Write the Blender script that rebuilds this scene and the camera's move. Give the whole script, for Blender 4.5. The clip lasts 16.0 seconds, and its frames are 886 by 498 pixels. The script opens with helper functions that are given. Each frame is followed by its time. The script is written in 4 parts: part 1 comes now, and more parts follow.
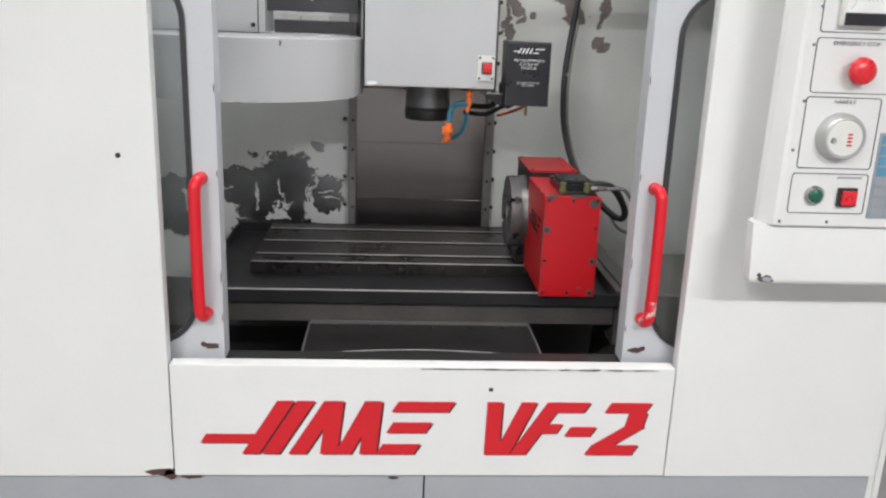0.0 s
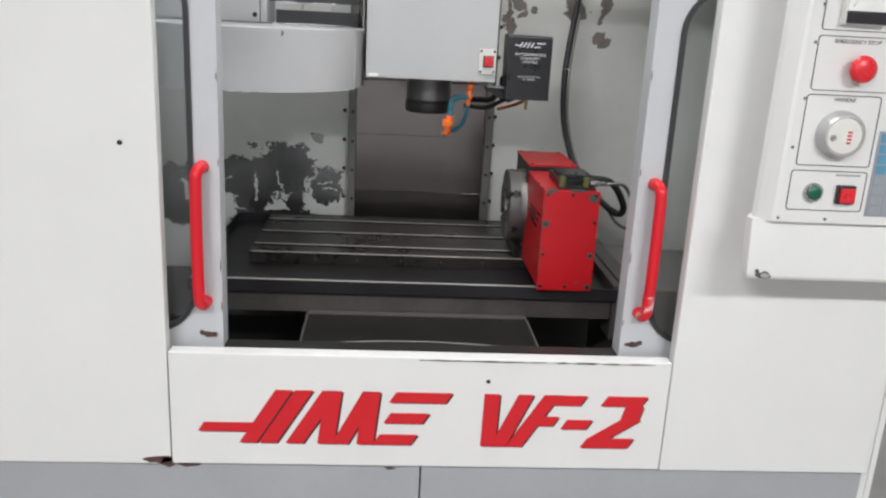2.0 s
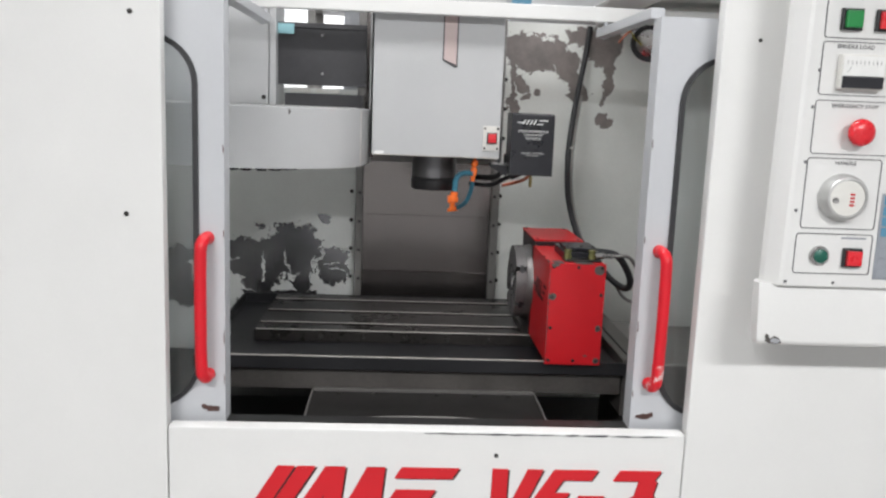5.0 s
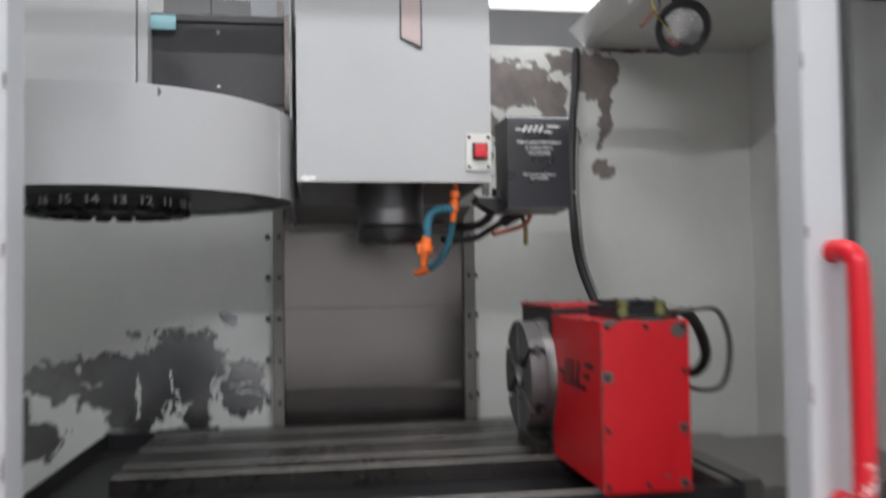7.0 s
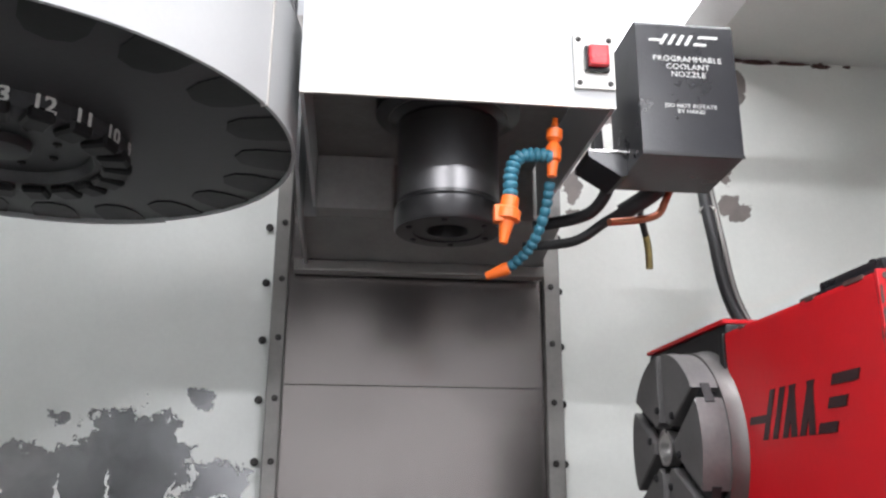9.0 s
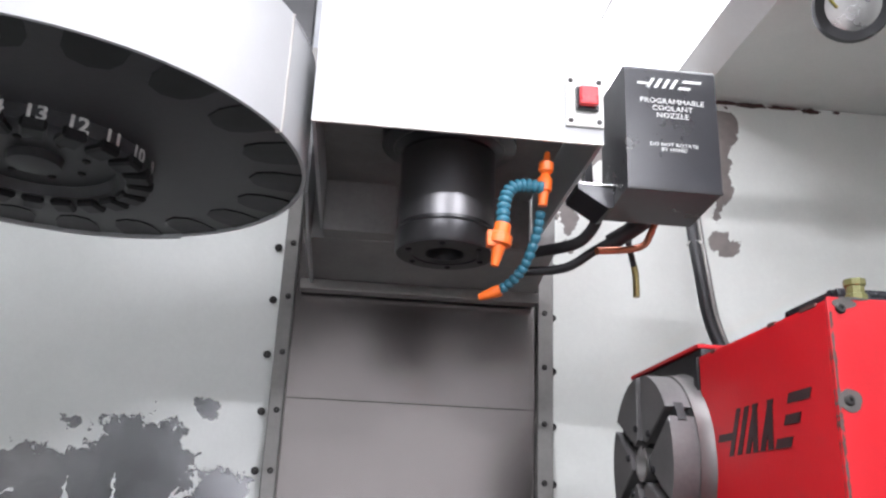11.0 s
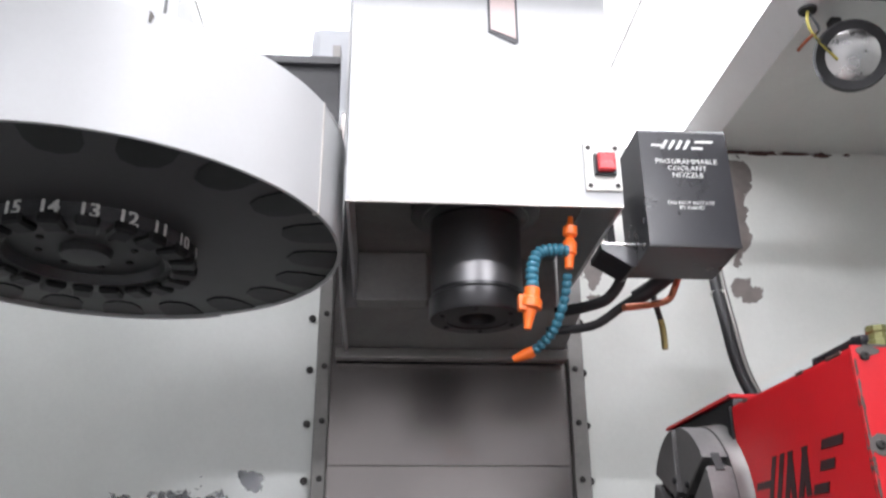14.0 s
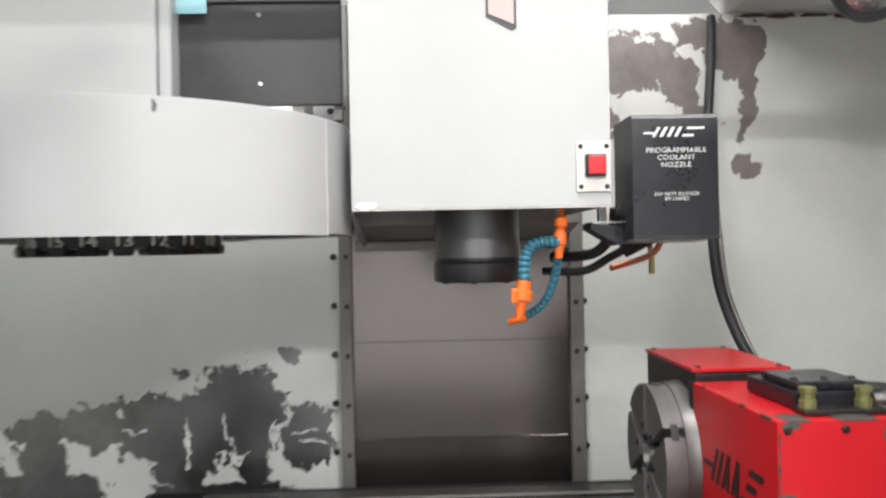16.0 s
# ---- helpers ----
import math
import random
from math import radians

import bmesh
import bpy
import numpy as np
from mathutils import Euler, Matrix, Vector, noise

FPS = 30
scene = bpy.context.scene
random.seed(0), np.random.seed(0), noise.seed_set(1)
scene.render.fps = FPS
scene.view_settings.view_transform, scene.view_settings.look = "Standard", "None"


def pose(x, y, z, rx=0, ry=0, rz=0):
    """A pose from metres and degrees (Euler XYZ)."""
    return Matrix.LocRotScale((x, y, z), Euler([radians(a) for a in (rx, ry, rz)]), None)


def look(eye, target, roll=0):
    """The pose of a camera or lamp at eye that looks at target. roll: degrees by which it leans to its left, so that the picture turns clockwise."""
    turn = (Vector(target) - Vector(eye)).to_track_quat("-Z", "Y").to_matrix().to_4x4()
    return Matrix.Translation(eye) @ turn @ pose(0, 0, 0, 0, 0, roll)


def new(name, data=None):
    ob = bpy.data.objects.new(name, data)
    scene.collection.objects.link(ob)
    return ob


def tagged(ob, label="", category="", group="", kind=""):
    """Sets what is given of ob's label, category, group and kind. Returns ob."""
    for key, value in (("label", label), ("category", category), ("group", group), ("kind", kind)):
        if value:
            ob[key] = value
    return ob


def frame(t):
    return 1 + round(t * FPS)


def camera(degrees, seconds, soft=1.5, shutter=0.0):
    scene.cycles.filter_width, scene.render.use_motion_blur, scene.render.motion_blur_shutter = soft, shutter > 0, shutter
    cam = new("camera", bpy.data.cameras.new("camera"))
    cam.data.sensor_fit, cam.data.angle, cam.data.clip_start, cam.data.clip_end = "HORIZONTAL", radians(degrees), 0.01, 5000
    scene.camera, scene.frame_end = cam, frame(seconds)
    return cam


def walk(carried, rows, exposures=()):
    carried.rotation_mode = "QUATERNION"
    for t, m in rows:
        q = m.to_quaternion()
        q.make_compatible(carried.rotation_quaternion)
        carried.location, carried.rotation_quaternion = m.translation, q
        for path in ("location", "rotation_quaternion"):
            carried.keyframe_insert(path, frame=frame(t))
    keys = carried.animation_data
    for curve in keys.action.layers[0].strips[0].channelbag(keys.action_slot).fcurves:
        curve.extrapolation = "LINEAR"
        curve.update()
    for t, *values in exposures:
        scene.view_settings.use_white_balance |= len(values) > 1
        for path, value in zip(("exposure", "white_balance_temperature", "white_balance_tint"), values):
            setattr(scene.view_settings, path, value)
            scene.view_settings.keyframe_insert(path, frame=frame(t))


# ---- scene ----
cam = camera(56.3, 16.0, soft=2.3, shutter=0.5)
PATH = [
    (0, (-0.077, -1.475, 1.603), (0.052, 0.446, 1.062), 2.1),
    (0.5, (-0.083, -1.478, 1.6), (0.05, 0.441, 1.052), 2.5),
    (1, (-0.086, -1.482, 1.6), (0.06, 0.437, 1.059), 2.9),
    (1.5, (-0.087, -1.483, 1.598), (0.062, 0.435, 1.051), 3.2),
    (2, (-0.085, -1.481, 1.599), (0.055, 0.436, 1.046), 3.0),
    (2.5, (-0.078, -1.48, 1.597), (0.022, 0.471, 1.169), 2.7),
    (3, (-0.073, -1.477, 1.587), (0.03, 0.489, 1.233), 2.2),
    (3.5, (-0.073, -1.48, 1.581), (-0.004, 0.49, 1.243), 1.6),
    (4, (-0.071, -1.488, 1.58), (0.007, 0.481, 1.242), 1.7),
    (4.5, (-0.071, -1.492, 1.581), (0.011, 0.478, 1.243), 1.8),
    (6.8, (-0.111, -0.914, 1.299), (0.218, 1.056, 1.21), 1.3),
    (7, (-0.115, -0.753, 1.276), (0.187, 1.223, 1.35), -0.8),
    (7.5, (-0.098, -0.371, 1.107), (0.085, 1.596, 1.417), 2.9),
    (8, (-0.101, -0.204, 1.064), (0.07, 1.728, 1.553), 4.7),
    (8.5, (-0.102, -0.161, 1.055), (0.078, 1.764, 1.568), 1.1),
    (9, (-0.085, -0.159, 1.066), (0.125, 1.75, 1.622), 0.3),
    (11.5, (-0.079, -0.236, 1.027), (0.1, 1.643, 1.69), 2.7),
    (12, (-0.098, -0.248, 1.019), (0.027, 1.621, 1.719), 1.2),
    (12.5, (-0.099, -0.25, 1.019), (0.049, 1.625, 1.699), -0.6),
    (13, (-0.093, -0.25, 1.02), (0.079, 1.624, 1.696), -1.3),
    (13.5, (-0.093, -0.25, 1.028), (0.065, 1.618, 1.726), -0.8),
    (14, (-0.098, -0.26, 1.039), (0.039, 1.589, 1.788), -0.4),
    (14.5, (-0.102, -0.267, 1.05), (0.041, 1.552, 1.868), -0.2),
    (15, (-0.092, -0.249, 1.108), (0.037, 1.611, 1.833), 1.4),
    (15.5, (-0.074, -0.265, 1.289), (0.081, 1.709, 1.569), 0.4),
    (16, (-0.069, -0.424, 1.387), (-0.002, 1.574, 1.388), -1.1),
]
EXPO = [(0.0, -0.14, 6500, 10), (1.0, -0.15, 6500, 10), (2.0, -0.21, 6500, 10), (3.0, -0.15, 6500, 10), (4.7, -0.14, 6500, 10), (6.8, -0.2, 6400, 11), (7.0, -0.2, 6400, 11), (7.5, 0.27, 6400, 12), (8.0, 0.7, 6400, 12), (9.0, 0.9, 6350, 12), (11.5, 1.05, 6200, 15), (13.0, 1.05, 6200, 15),
        (14.0, 0.8, 6300, 14), (15.0, 0.66, 6400, 12), (15.5, 0.55, 6600, 10), (16.0, 0.6, 6650, 9)]
walk(cam, [(t, look(eye, target, roll)) for t, eye, target, roll in PATH], EXPO)

# ---- world and light ----
world = bpy.data.worlds.new("world")
scene.world = world
world.use_nodes = True
world.node_tree.nodes["Background"].inputs[0].default_value = (0.9, 0.95, 1.0, 1)
world.node_tree.nodes["Background"].inputs[1].default_value = 0.05

# unseen battens added to light machine and rear wall: x, y, z, watts
FIXTURES = [(-1.2, -2.6, 2.8, 100.0), (1.2, -2.6, 2.8, 104.0), (0.0, -0.1, 2.8, 16.0), (-1.0, 0.7, 3.1, 7.0), (1.0, 0.7, 3.1, 14.0), (-0.3, 4.9, 2.9, 110.0)]
# glowing panels added overhead to whiten the view above the machine: x, y
GLOW_PANELS = [(-1.6, 2.0), (0.0, 2.0), (1.6, 2.0), (-1.6, 3.5), (0.0, 3.5), (1.6, 3.5)]


# ---- materials ----
def nodes_of(name):
    m = bpy.data.materials.new(name)
    m.use_nodes = True
    return m, m.node_tree.nodes, m.node_tree.links, m.node_tree.nodes["Principled BSDF"]


def noise_node(n, l, scale, detail=6.0, rough=0.6, space="Object"):
    c = n.new("ShaderNodeTexCoord")
    t = n.new("ShaderNodeTexNoise")
    t.inputs["Scale"].default_value, t.inputs["Detail"].default_value, t.inputs["Roughness"].default_value = scale, detail, rough
    l.new(c.outputs[space], t.inputs["Vector"])
    return t


def ramp_node(n, l, src, stops):
    r = n.new("ShaderNodeValToRGB")
    while len(r.color_ramp.elements) < len(stops):
        r.color_ramp.elements.new(0.5)
    for e, (p, c) in zip(r.color_ramp.elements, stops):
        e.position, e.color = p, (*c, 1)
    l.new(src, r.inputs[0])
    return r


def mix_node(n, l, fac, a, b):
    m = n.new("ShaderNodeMix")
    m.data_type = "RGBA"
    for sock, v in ((m.inputs[0], fac), (m.inputs[6], a), (m.inputs[7], b)):
        if isinstance(v, tuple):
            sock.default_value = (*v, 1)
        elif isinstance(v, float):
            sock.default_value = v
        else:
            l.new(v, sock)
    return m.outputs[2]


def shade(c, k):
    return tuple(min(1.0, v * k) for v in c)


def surface(name, color, rough=0.5, metal=0.0, var=0.12, scale=6.0, grain=120.0, bump=0.1, rough_var=0.12, spec=0.5, dirt=None, dirt_amount=0.0, dirt_scale=9.0, stretch=None):
    """Colour with large stains and fine grain, uneven gloss and slight relief."""
    m, n, l, b = nodes_of(name)
    big = noise_node(n, l, scale, 5.0, 0.65)
    fine = noise_node(n, l, grain, 3.0, 0.6)
    if stretch:
        mp = n.new("ShaderNodeMapping")
        mp.inputs["Scale"].default_value = stretch
        l.new(fine.inputs["Vector"].links[0].from_socket, mp.inputs[0])
        l.new(mp.outputs[0], fine.inputs["Vector"])
    base = ramp_node(n, l, big.outputs[0], [(0.3, shade(color, 1 - var)), (0.7, shade(color, 1 + var * 0.6))]).outputs[0]
    g = ramp_node(n, l, fine.outputs[0], [(0.3, (1 - var * 0.5,) * 3), (0.75, (1.0, 1.0, 1.0))])
    mul = n.new("ShaderNodeMix")
    mul.data_type, mul.blend_type = "RGBA", "MULTIPLY"
    mul.inputs[0].default_value = 1.0
    l.new(base, mul.inputs[6])
    l.new(g.outputs[0], mul.inputs[7])
    out = mul.outputs[2]
    if dirt:
        d = noise_node(n, l, dirt_scale, 9.0, 0.7)
        k = ramp_node(n, l, d.outputs[0], [(0.62 - dirt_amount, (0, 0, 0)), (0.70 - dirt_amount, (1, 1, 1))])
        out = mix_node(n, l, k.outputs[0], out, dirt)
    l.new(out, b.inputs["Base Color"])
    rr = n.new("ShaderNodeMapRange")
    rr.inputs[3].default_value, rr.inputs[4].default_value = max(0.03, rough - rough_var), min(1.0, rough + rough_var)
    l.new(big.outputs[0], rr.inputs[0])
    l.new(rr.outputs[0], b.inputs["Roughness"])
    b.inputs["Metallic"].default_value = metal
    b.inputs["Specular IOR Level"].default_value = spec
    bp = n.new("ShaderNodeBump")
    bp.inputs["Strength"].default_value, bp.inputs["Distance"].default_value = bump, 0.002
    l.new(fine.outputs[0], bp.inputs["Height"])
    l.new(bp.outputs[0], b.inputs["Normal"])
    return m


def peeled(name, color, bare, patches, noise_scale=34.0, amount=0.85, thin=(), metal=0.9, gloss=0.24):
    """Paint that has flaked off in patches (x, z, half width, half height) of a wall, down to the bare sheet."""
    m = surface(name, color, 0.42, 0.0, 0.08, 3.0, 160.0, 0.06)
    n, l, b = m.node_tree.nodes, m.node_tree.links, m.node_tree.nodes["Principled BSDF"]
    geo = n.new("ShaderNodeNewGeometry")
    wn = noise_node(n, l, 22.0, 4.0, 0.6)
    wc = n.new("ShaderNodeVectorMath")
    wc.operation = "SUBTRACT"
    wc.inputs[1].default_value = (0.5, 0.5, 0.5)
    l.new(wn.outputs["Color"], wc.inputs[0])
    ws = n.new("ShaderNodeVectorMath")
    ws.operation = "SCALE"
    ws.inputs["Scale"].default_value = 0.07
    l.new(wc.outputs[0], ws.inputs[0])
    wp = n.new("ShaderNodeVectorMath")
    wp.operation = "ADD"
    l.new(geo.outputs["Position"], wp.inputs[0])
    l.new(ws.outputs[0], wp.inputs[1])
    acc = None
    for x, z, rx, rz in patches:
        sub = n.new("ShaderNodeVectorMath")
        sub.operation = "SUBTRACT"
        sub.inputs[1].default_value = (x, 0, z)
        l.new(wp.outputs[0], sub.inputs[0])
        mul = n.new("ShaderNodeVectorMath")
        mul.operation = "MULTIPLY"
        mul.inputs[1].default_value = (1 / rx, 0, 1 / rz)
        l.new(sub.outputs[0], mul.inputs[0])
        ln = n.new("ShaderNodeVectorMath")
        ln.operation = "LENGTH"
        l.new(mul.outputs[0], ln.inputs[0])
        one = n.new("ShaderNodeMath")
        one.operation = "SUBTRACT"
        one.inputs[0].default_value = 1.0
        l.new(ln.outputs["Value"], one.inputs[1])
        if acc is None:
            acc = one
        else:
            mx = n.new("ShaderNodeMath")
            mx.operation = "MAXIMUM"
            l.new(acc.outputs[0], mx.inputs[0])
            l.new(one.outputs[0], mx.inputs[1])
            acc = mx
    for x, z, rx, rz in thin:
        sub = n.new("ShaderNodeVectorMath")
        sub.operation = "SUBTRACT"
        sub.inputs[1].default_value = (x, 0, z)
        l.new(wp.outputs[0], sub.inputs[0])
        mul = n.new("ShaderNodeVectorMath")
        mul.operation = "MULTIPLY"
        mul.inputs[1].default_value = (1 / rx, 0, 1 / rz)
        l.new(sub.outputs[0], mul.inputs[0])
        ln = n.new("ShaderNodeVectorMath")
        ln.operation = "LENGTH"
        l.new(mul.outputs[0], ln.inputs[0])
        one = n.new("ShaderNodeMath")
        one.operation = "SUBTRACT"
        one.inputs[1].default_value = 1.0
        l.new(ln.outputs["Value"], one.inputs[0])
        mx = n.new("ShaderNodeMath")
        mx.operation = "MINIMUM"
        l.new(acc.outputs[0], mx.inputs[0])
        l.new(one.outputs[0], mx.inputs[1])
        acc = mx
    ns = noise_node(n, l, noise_scale, 8.0, 0.62)
    ns.inputs["Distortion"].default_value = 0.6
    sc = n.new("ShaderNodeMath")
    sc.operation = "MULTIPLY_ADD"
    sc.inputs[1].default_value, sc.inputs[2].default_value = amount * 2, -amount
    l.new(ns.outputs[0], sc.inputs[0])
    cl = n.new("ShaderNodeMath")
    cl.operation = "MAXIMUM"
    cl.inputs[1].default_value = -1.5
    l.new(acc.outputs[0], cl.inputs[0])
    ad = n.new("ShaderNodeMath")
    ad.operation = "ADD"
    l.new(cl.outputs[0], ad.inputs[0])
    l.new(sc.outputs[0], ad.inputs[1])
    k = ramp_node(n, l, ad.outputs[0], [(0.05, (0, 0, 0)), (0.09, (1, 1, 1))])
    tone = noise_node(n, l, 9.0, 7.0, 0.7)
    bare_c = ramp_node(n, l, tone.outputs[0], [(0.3, shade(bare, 0.75)), (0.7, shade(bare, 1.5))])
    old = b.inputs["Base Color"].links[0].from_socket
    l.new(mix_node(n, l, k.outputs[0], old, bare_c.outputs[0]), b.inputs["Base Color"])
    sheen = n.new("ShaderNodeMath")
    sheen.operation = "MULTIPLY"
    sheen.inputs[1].default_value = metal
    l.new(k.outputs[0], sheen.inputs[0])
    l.new(sheen.outputs[0], b.inputs["Metallic"])
    gl = n.new("ShaderNodeMix")
    gl.data_type = "FLOAT"
    gl.inputs[3].default_value = gloss
    l.new(k.outputs[0], gl.inputs[0])
    l.new(b.inputs["Roughness"].links[0].from_socket, gl.inputs[2])
    l.new(gl.outputs[0], b.inputs["Roughness"])
    bump = n.new("ShaderNodeBump")
    bump.invert = True
    bump.inputs["Strength"].default_value, bump.inputs["Distance"].default_value = 0.5, 0.0015
    l.new(k.outputs[0], bump.inputs["Height"])
    l.new(b.inputs["Normal"].links[0].from_socket, bump.inputs["Normal"])
    l.new(bump.outputs[0], b.inputs["Normal"])
    return m


def glow(name, color, strength):
    m, n, l, b = nodes_of(name)
    b.inputs["Base Color"].default_value = (0.8, 0.8, 0.8, 1)
    b.inputs["Emission Color"].default_value = (*color, 1)
    b.inputs["Emission Strength"].default_value = strength
    return m


def glass(name, tint, rough=0.02):
    m, n, l, b = nodes_of(name)
    b.inputs["Base Color"].default_value = (*tint, 1)
    b.inputs["Roughness"].default_value = rough
    b.inputs["Transmission Weight"].default_value = 1.0
    b.inputs["IOR"].default_value = 1.45
    return m


M_WHITE = surface("white_enamel", (0.71, 0.708, 0.693), 0.38, 0, 0.04, 2.5, 220, 0.05)
M_PLINTH = surface("grey_enamel", (0.36, 0.37, 0.39), 0.45, 0, 0.08, 3, 200, 0.06)
M_DOOR = surface("door_grey_paint", (0.50, 0.511, 0.53), 0.4, 0, 0.05, 3, 200, 0.05)
M_COVER = surface("cover_grey_paint", (0.46, 0.465, 0.468), 0.42, 0, 0.05, 3, 200, 0.05)
M_INNER = surface("inner_white_paint", (0.74, 0.75, 0.72), 0.38, 0, 0.09, 3, 160, 0.06)
M_BACK_L = peeled("flaked_wall_paint", (0.74, 0.755, 0.73), (0.275, 0.273, 0.28),
                  [(-0.404, 1.085, 0.095, 0.10), (-0.375, 1.13, 0.05, 0.05), (-0.551, 1.062, 0.095, 0.07), (-0.48, 1.05, 0.07, 0.08), (-0.665, 1.068, 0.075, 0.048), (-0.773, 1.06, 0.055, 0.04), (-0.763, 1.0, 0.05, 0.06),
                   (-0.752, 0.945, 0.11, 0.045), (-0.279, 1.041, 0.055, 0.062), (-0.513, 0.985, 0.055, 0.06), (-0.431, 0.935, 0.14, 0.03), (-0.371, 0.985, 0.03, 0.05), (-0.88, 0.97, 0.06, 0.05), (-0.33, 0.90, 0.12, 0.02),
                   (-0.305, 1.191, 0.017, 0.017), (-0.51, 1.165, 0.014, 0.01), (-0.62, 1.115, 0.009, 0.007)], 42.0, 0.75,
                  [(-0.50, 1.03, 0.0035, 0.045), (-0.425, 1.05, 0.0025, 0.04), (-0.34, 1.01, 0.004, 0.06), (-0.437, 0.968, 0.03, 0.008), (-0.285, 1.052, 0.022, 0.0025), (-0.27, 1.028, 0.022, 0.003), (-0.60, 1.06, 0.02, 0.0025)])
M_BACK_R = peeled("stained_wall_paint", (0.76, 0.77, 0.735), (0.19, 0.165, 0.155),
                  [(0.33, 1.735, 0.12, 0.06), (0.438, 1.70, 0.04, 0.05), (0.548, 1.76, 0.065, 0.06), (0.50, 1.79, 0.08, 0.03), (0.476, 1.615, 0.035, 0.035), (0.46, 1.655, 0.02, 0.05), (0.572, 1.67, 0.016, 0.075),
                   (0.559, 1.602, 0.011, 0.022), (0.562, 1.535, 0.026, 0.022), (0.281, 1.512, 0.024, 0.013), (0.268, 1.60, 0.014, 0.05), (0.285, 1.565, 0.016, 0.02), (0.275, 1.545, 0.008, 0.012),
                   (0.31, 1.60, 0.012, 0.014), (0.345, 1.62, 0.014, 0.010), (0.30, 1.64, 0.02, 0.03), (0.272, 1.68, 0.014, 0.04)], 36.0, 0.7, (), 0.05, 0.45)
M_STEEL = surface("way_cover_steel", (0.208, 0.189, 0.182), 0.235, 0.95, 0.14, 3, 90, 0.015, 0.05, stretch=(1, 1, 0.05))
M_STEEL_LOWER = surface("darker_way_cover_steel", (0.12, 0.108, 0.104), 0.24, 0.85, 0.25, 3, 90, 0.02, 0.06, stretch=(1, 1, 0.05))
M_PRINT = surface("faded_black_print", (0.028, 0.010, 0.011), 0.5, 0, 0.3, 60, 200, 0.02)
# near-black for the painted shade of recesses and for the tool pockets
M_HOLE = surface("recess_shade_and_pocket_black", (0.006, 0.006, 0.007), 0.5, 0, 0.3, 20, 150, 0.05)
M_RAIL = surface("rail_steel", (0.24, 0.23, 0.22), 0.45, 0.5, 0.2, 9, 140, 0.1)
M_IRON = surface("oily_cast_iron", (0.036, 0.033, 0.031), 0.30, 0.45, 0.4, 7, 150, 0.12, 0.16, spec=0.35, dirt=(0.014, 0.012, 0.012), dirt_amount=0.02, dirt_scale=6)
M_SADDLE = surface("worn_saddle_iron", (0.125, 0.115, 0.107), 0.42, 0.35, 0.3, 5, 120, 0.12)
M_BLACKSHEET = surface("black_sheet_metal", (0.016, 0.016, 0.018), 0.42, 0.0, 0.3, 6, 150, 0.06)
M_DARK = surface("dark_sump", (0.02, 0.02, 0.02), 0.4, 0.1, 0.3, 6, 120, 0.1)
M_APRON = surface("oily_dark_sheet", (0.017, 0.016, 0.0155), 0.42, 0.0, 0.5, 9, 140, 0.12, 0.16, spec=0.22)
# worn bright edges, and the painted highlight of the carousel seam
M_EDGE = surface("bright_edge_wear_and_glint", (0.60, 0.57, 0.53), 0.35, 0.35, 0.2, 14, 160, 0.05)
M_NOSE = surface("ground_spindle_steel", (0.155, 0.152, 0.155), 0.40, 0.95, 0.08, 20, 240, 0.02, 0.04)
M_CHROME2 = surface("dull_ground_ring", (0.20, 0.194, 0.19), 0.44, 0.85, 0.15, 20, 220, 0.04)
M_UNDER = surface("grey_oily_casting", (0.27, 0.255, 0.245), 0.45, 0.1, 0.3, 8, 140, 0.1)
M_RED = surface("red_enamel", (0.54, 0.0035, 0.010), 0.40, 0, 0.08, 6, 180, 0.06, dirt=(0.09, 0.06, 0.04), dirt_amount=-0.06, dirt_scale=16)
M_REDPAINT = surface("red_lettering_paint", (0.58, 0.006, 0.014), 0.5, 0, 0.06, 8, 200, 0.03)
M_SHADOWINK = surface("dark_red_drop_shadow", (0.06, 0.012, 0.014), 0.45, 0, 0.1, 8, 200, 0.02)
M_REDHANDLE = surface("red_plastic", (0.62, 0.007, 0.018), 0.34, 0, 0.06, 9, 150, 0.05, dirt=(0.6, 0.5, 0.48), dirt_amount=-0.12, dirt_scale=22)
M_WORNRED = surface("worn_red_plastic", (0.62, 0.007, 0.018), 0.45, 0, 0.06, 9, 150, 0.08, dirt=(0.72, 0.64, 0.62), dirt_amount=0.10, dirt_scale=45)
M_BLACKBOX = surface("black_coated_box", (0.018, 0.018, 0.023), 0.30, 0, 0.3, 10, 260, 0.1)
M_RUBBER = surface("black_rubber", (0.02, 0.02, 0.022), 0.55, 0, 0.2, 20, 200, 0.08)
M_CHROME = surface("machined_steel", (0.55, 0.54, 0.53), 0.28, 1.0, 0.12, 20, 240, 0.05)
M_DISC = surface("faceplate_iron", (0.165, 0.158, 0.157), 0.5, 0.45, 0.25, 16, 220, 0.08)
M_DARKIRON = surface("black_oxide_steel", (0.035, 0.035, 0.037), 0.35, 0.6, 0.3, 12, 200, 0.06)
M_SPINDLE = surface("dark_ground_spindle", (0.05, 0.049, 0.051), 0.34, 0.7, 0.2, 12, 200, 0.04)
M_PANELSCREW = surface("dull_grey_screw", (0.20, 0.20, 0.205), 0.45, 0.5, 0.2, 40, 200, 0.04)
M_BOLT = surface("bolt_steel", (0.05, 0.047, 0.045), 0.4, 0.7, 0.3, 40, 200, 0.05)
M_ORANGE = surface("orange_plastic", (0.85, 0.16, 0.02), 0.4, 0, 0.06, 20, 150, 0.03)
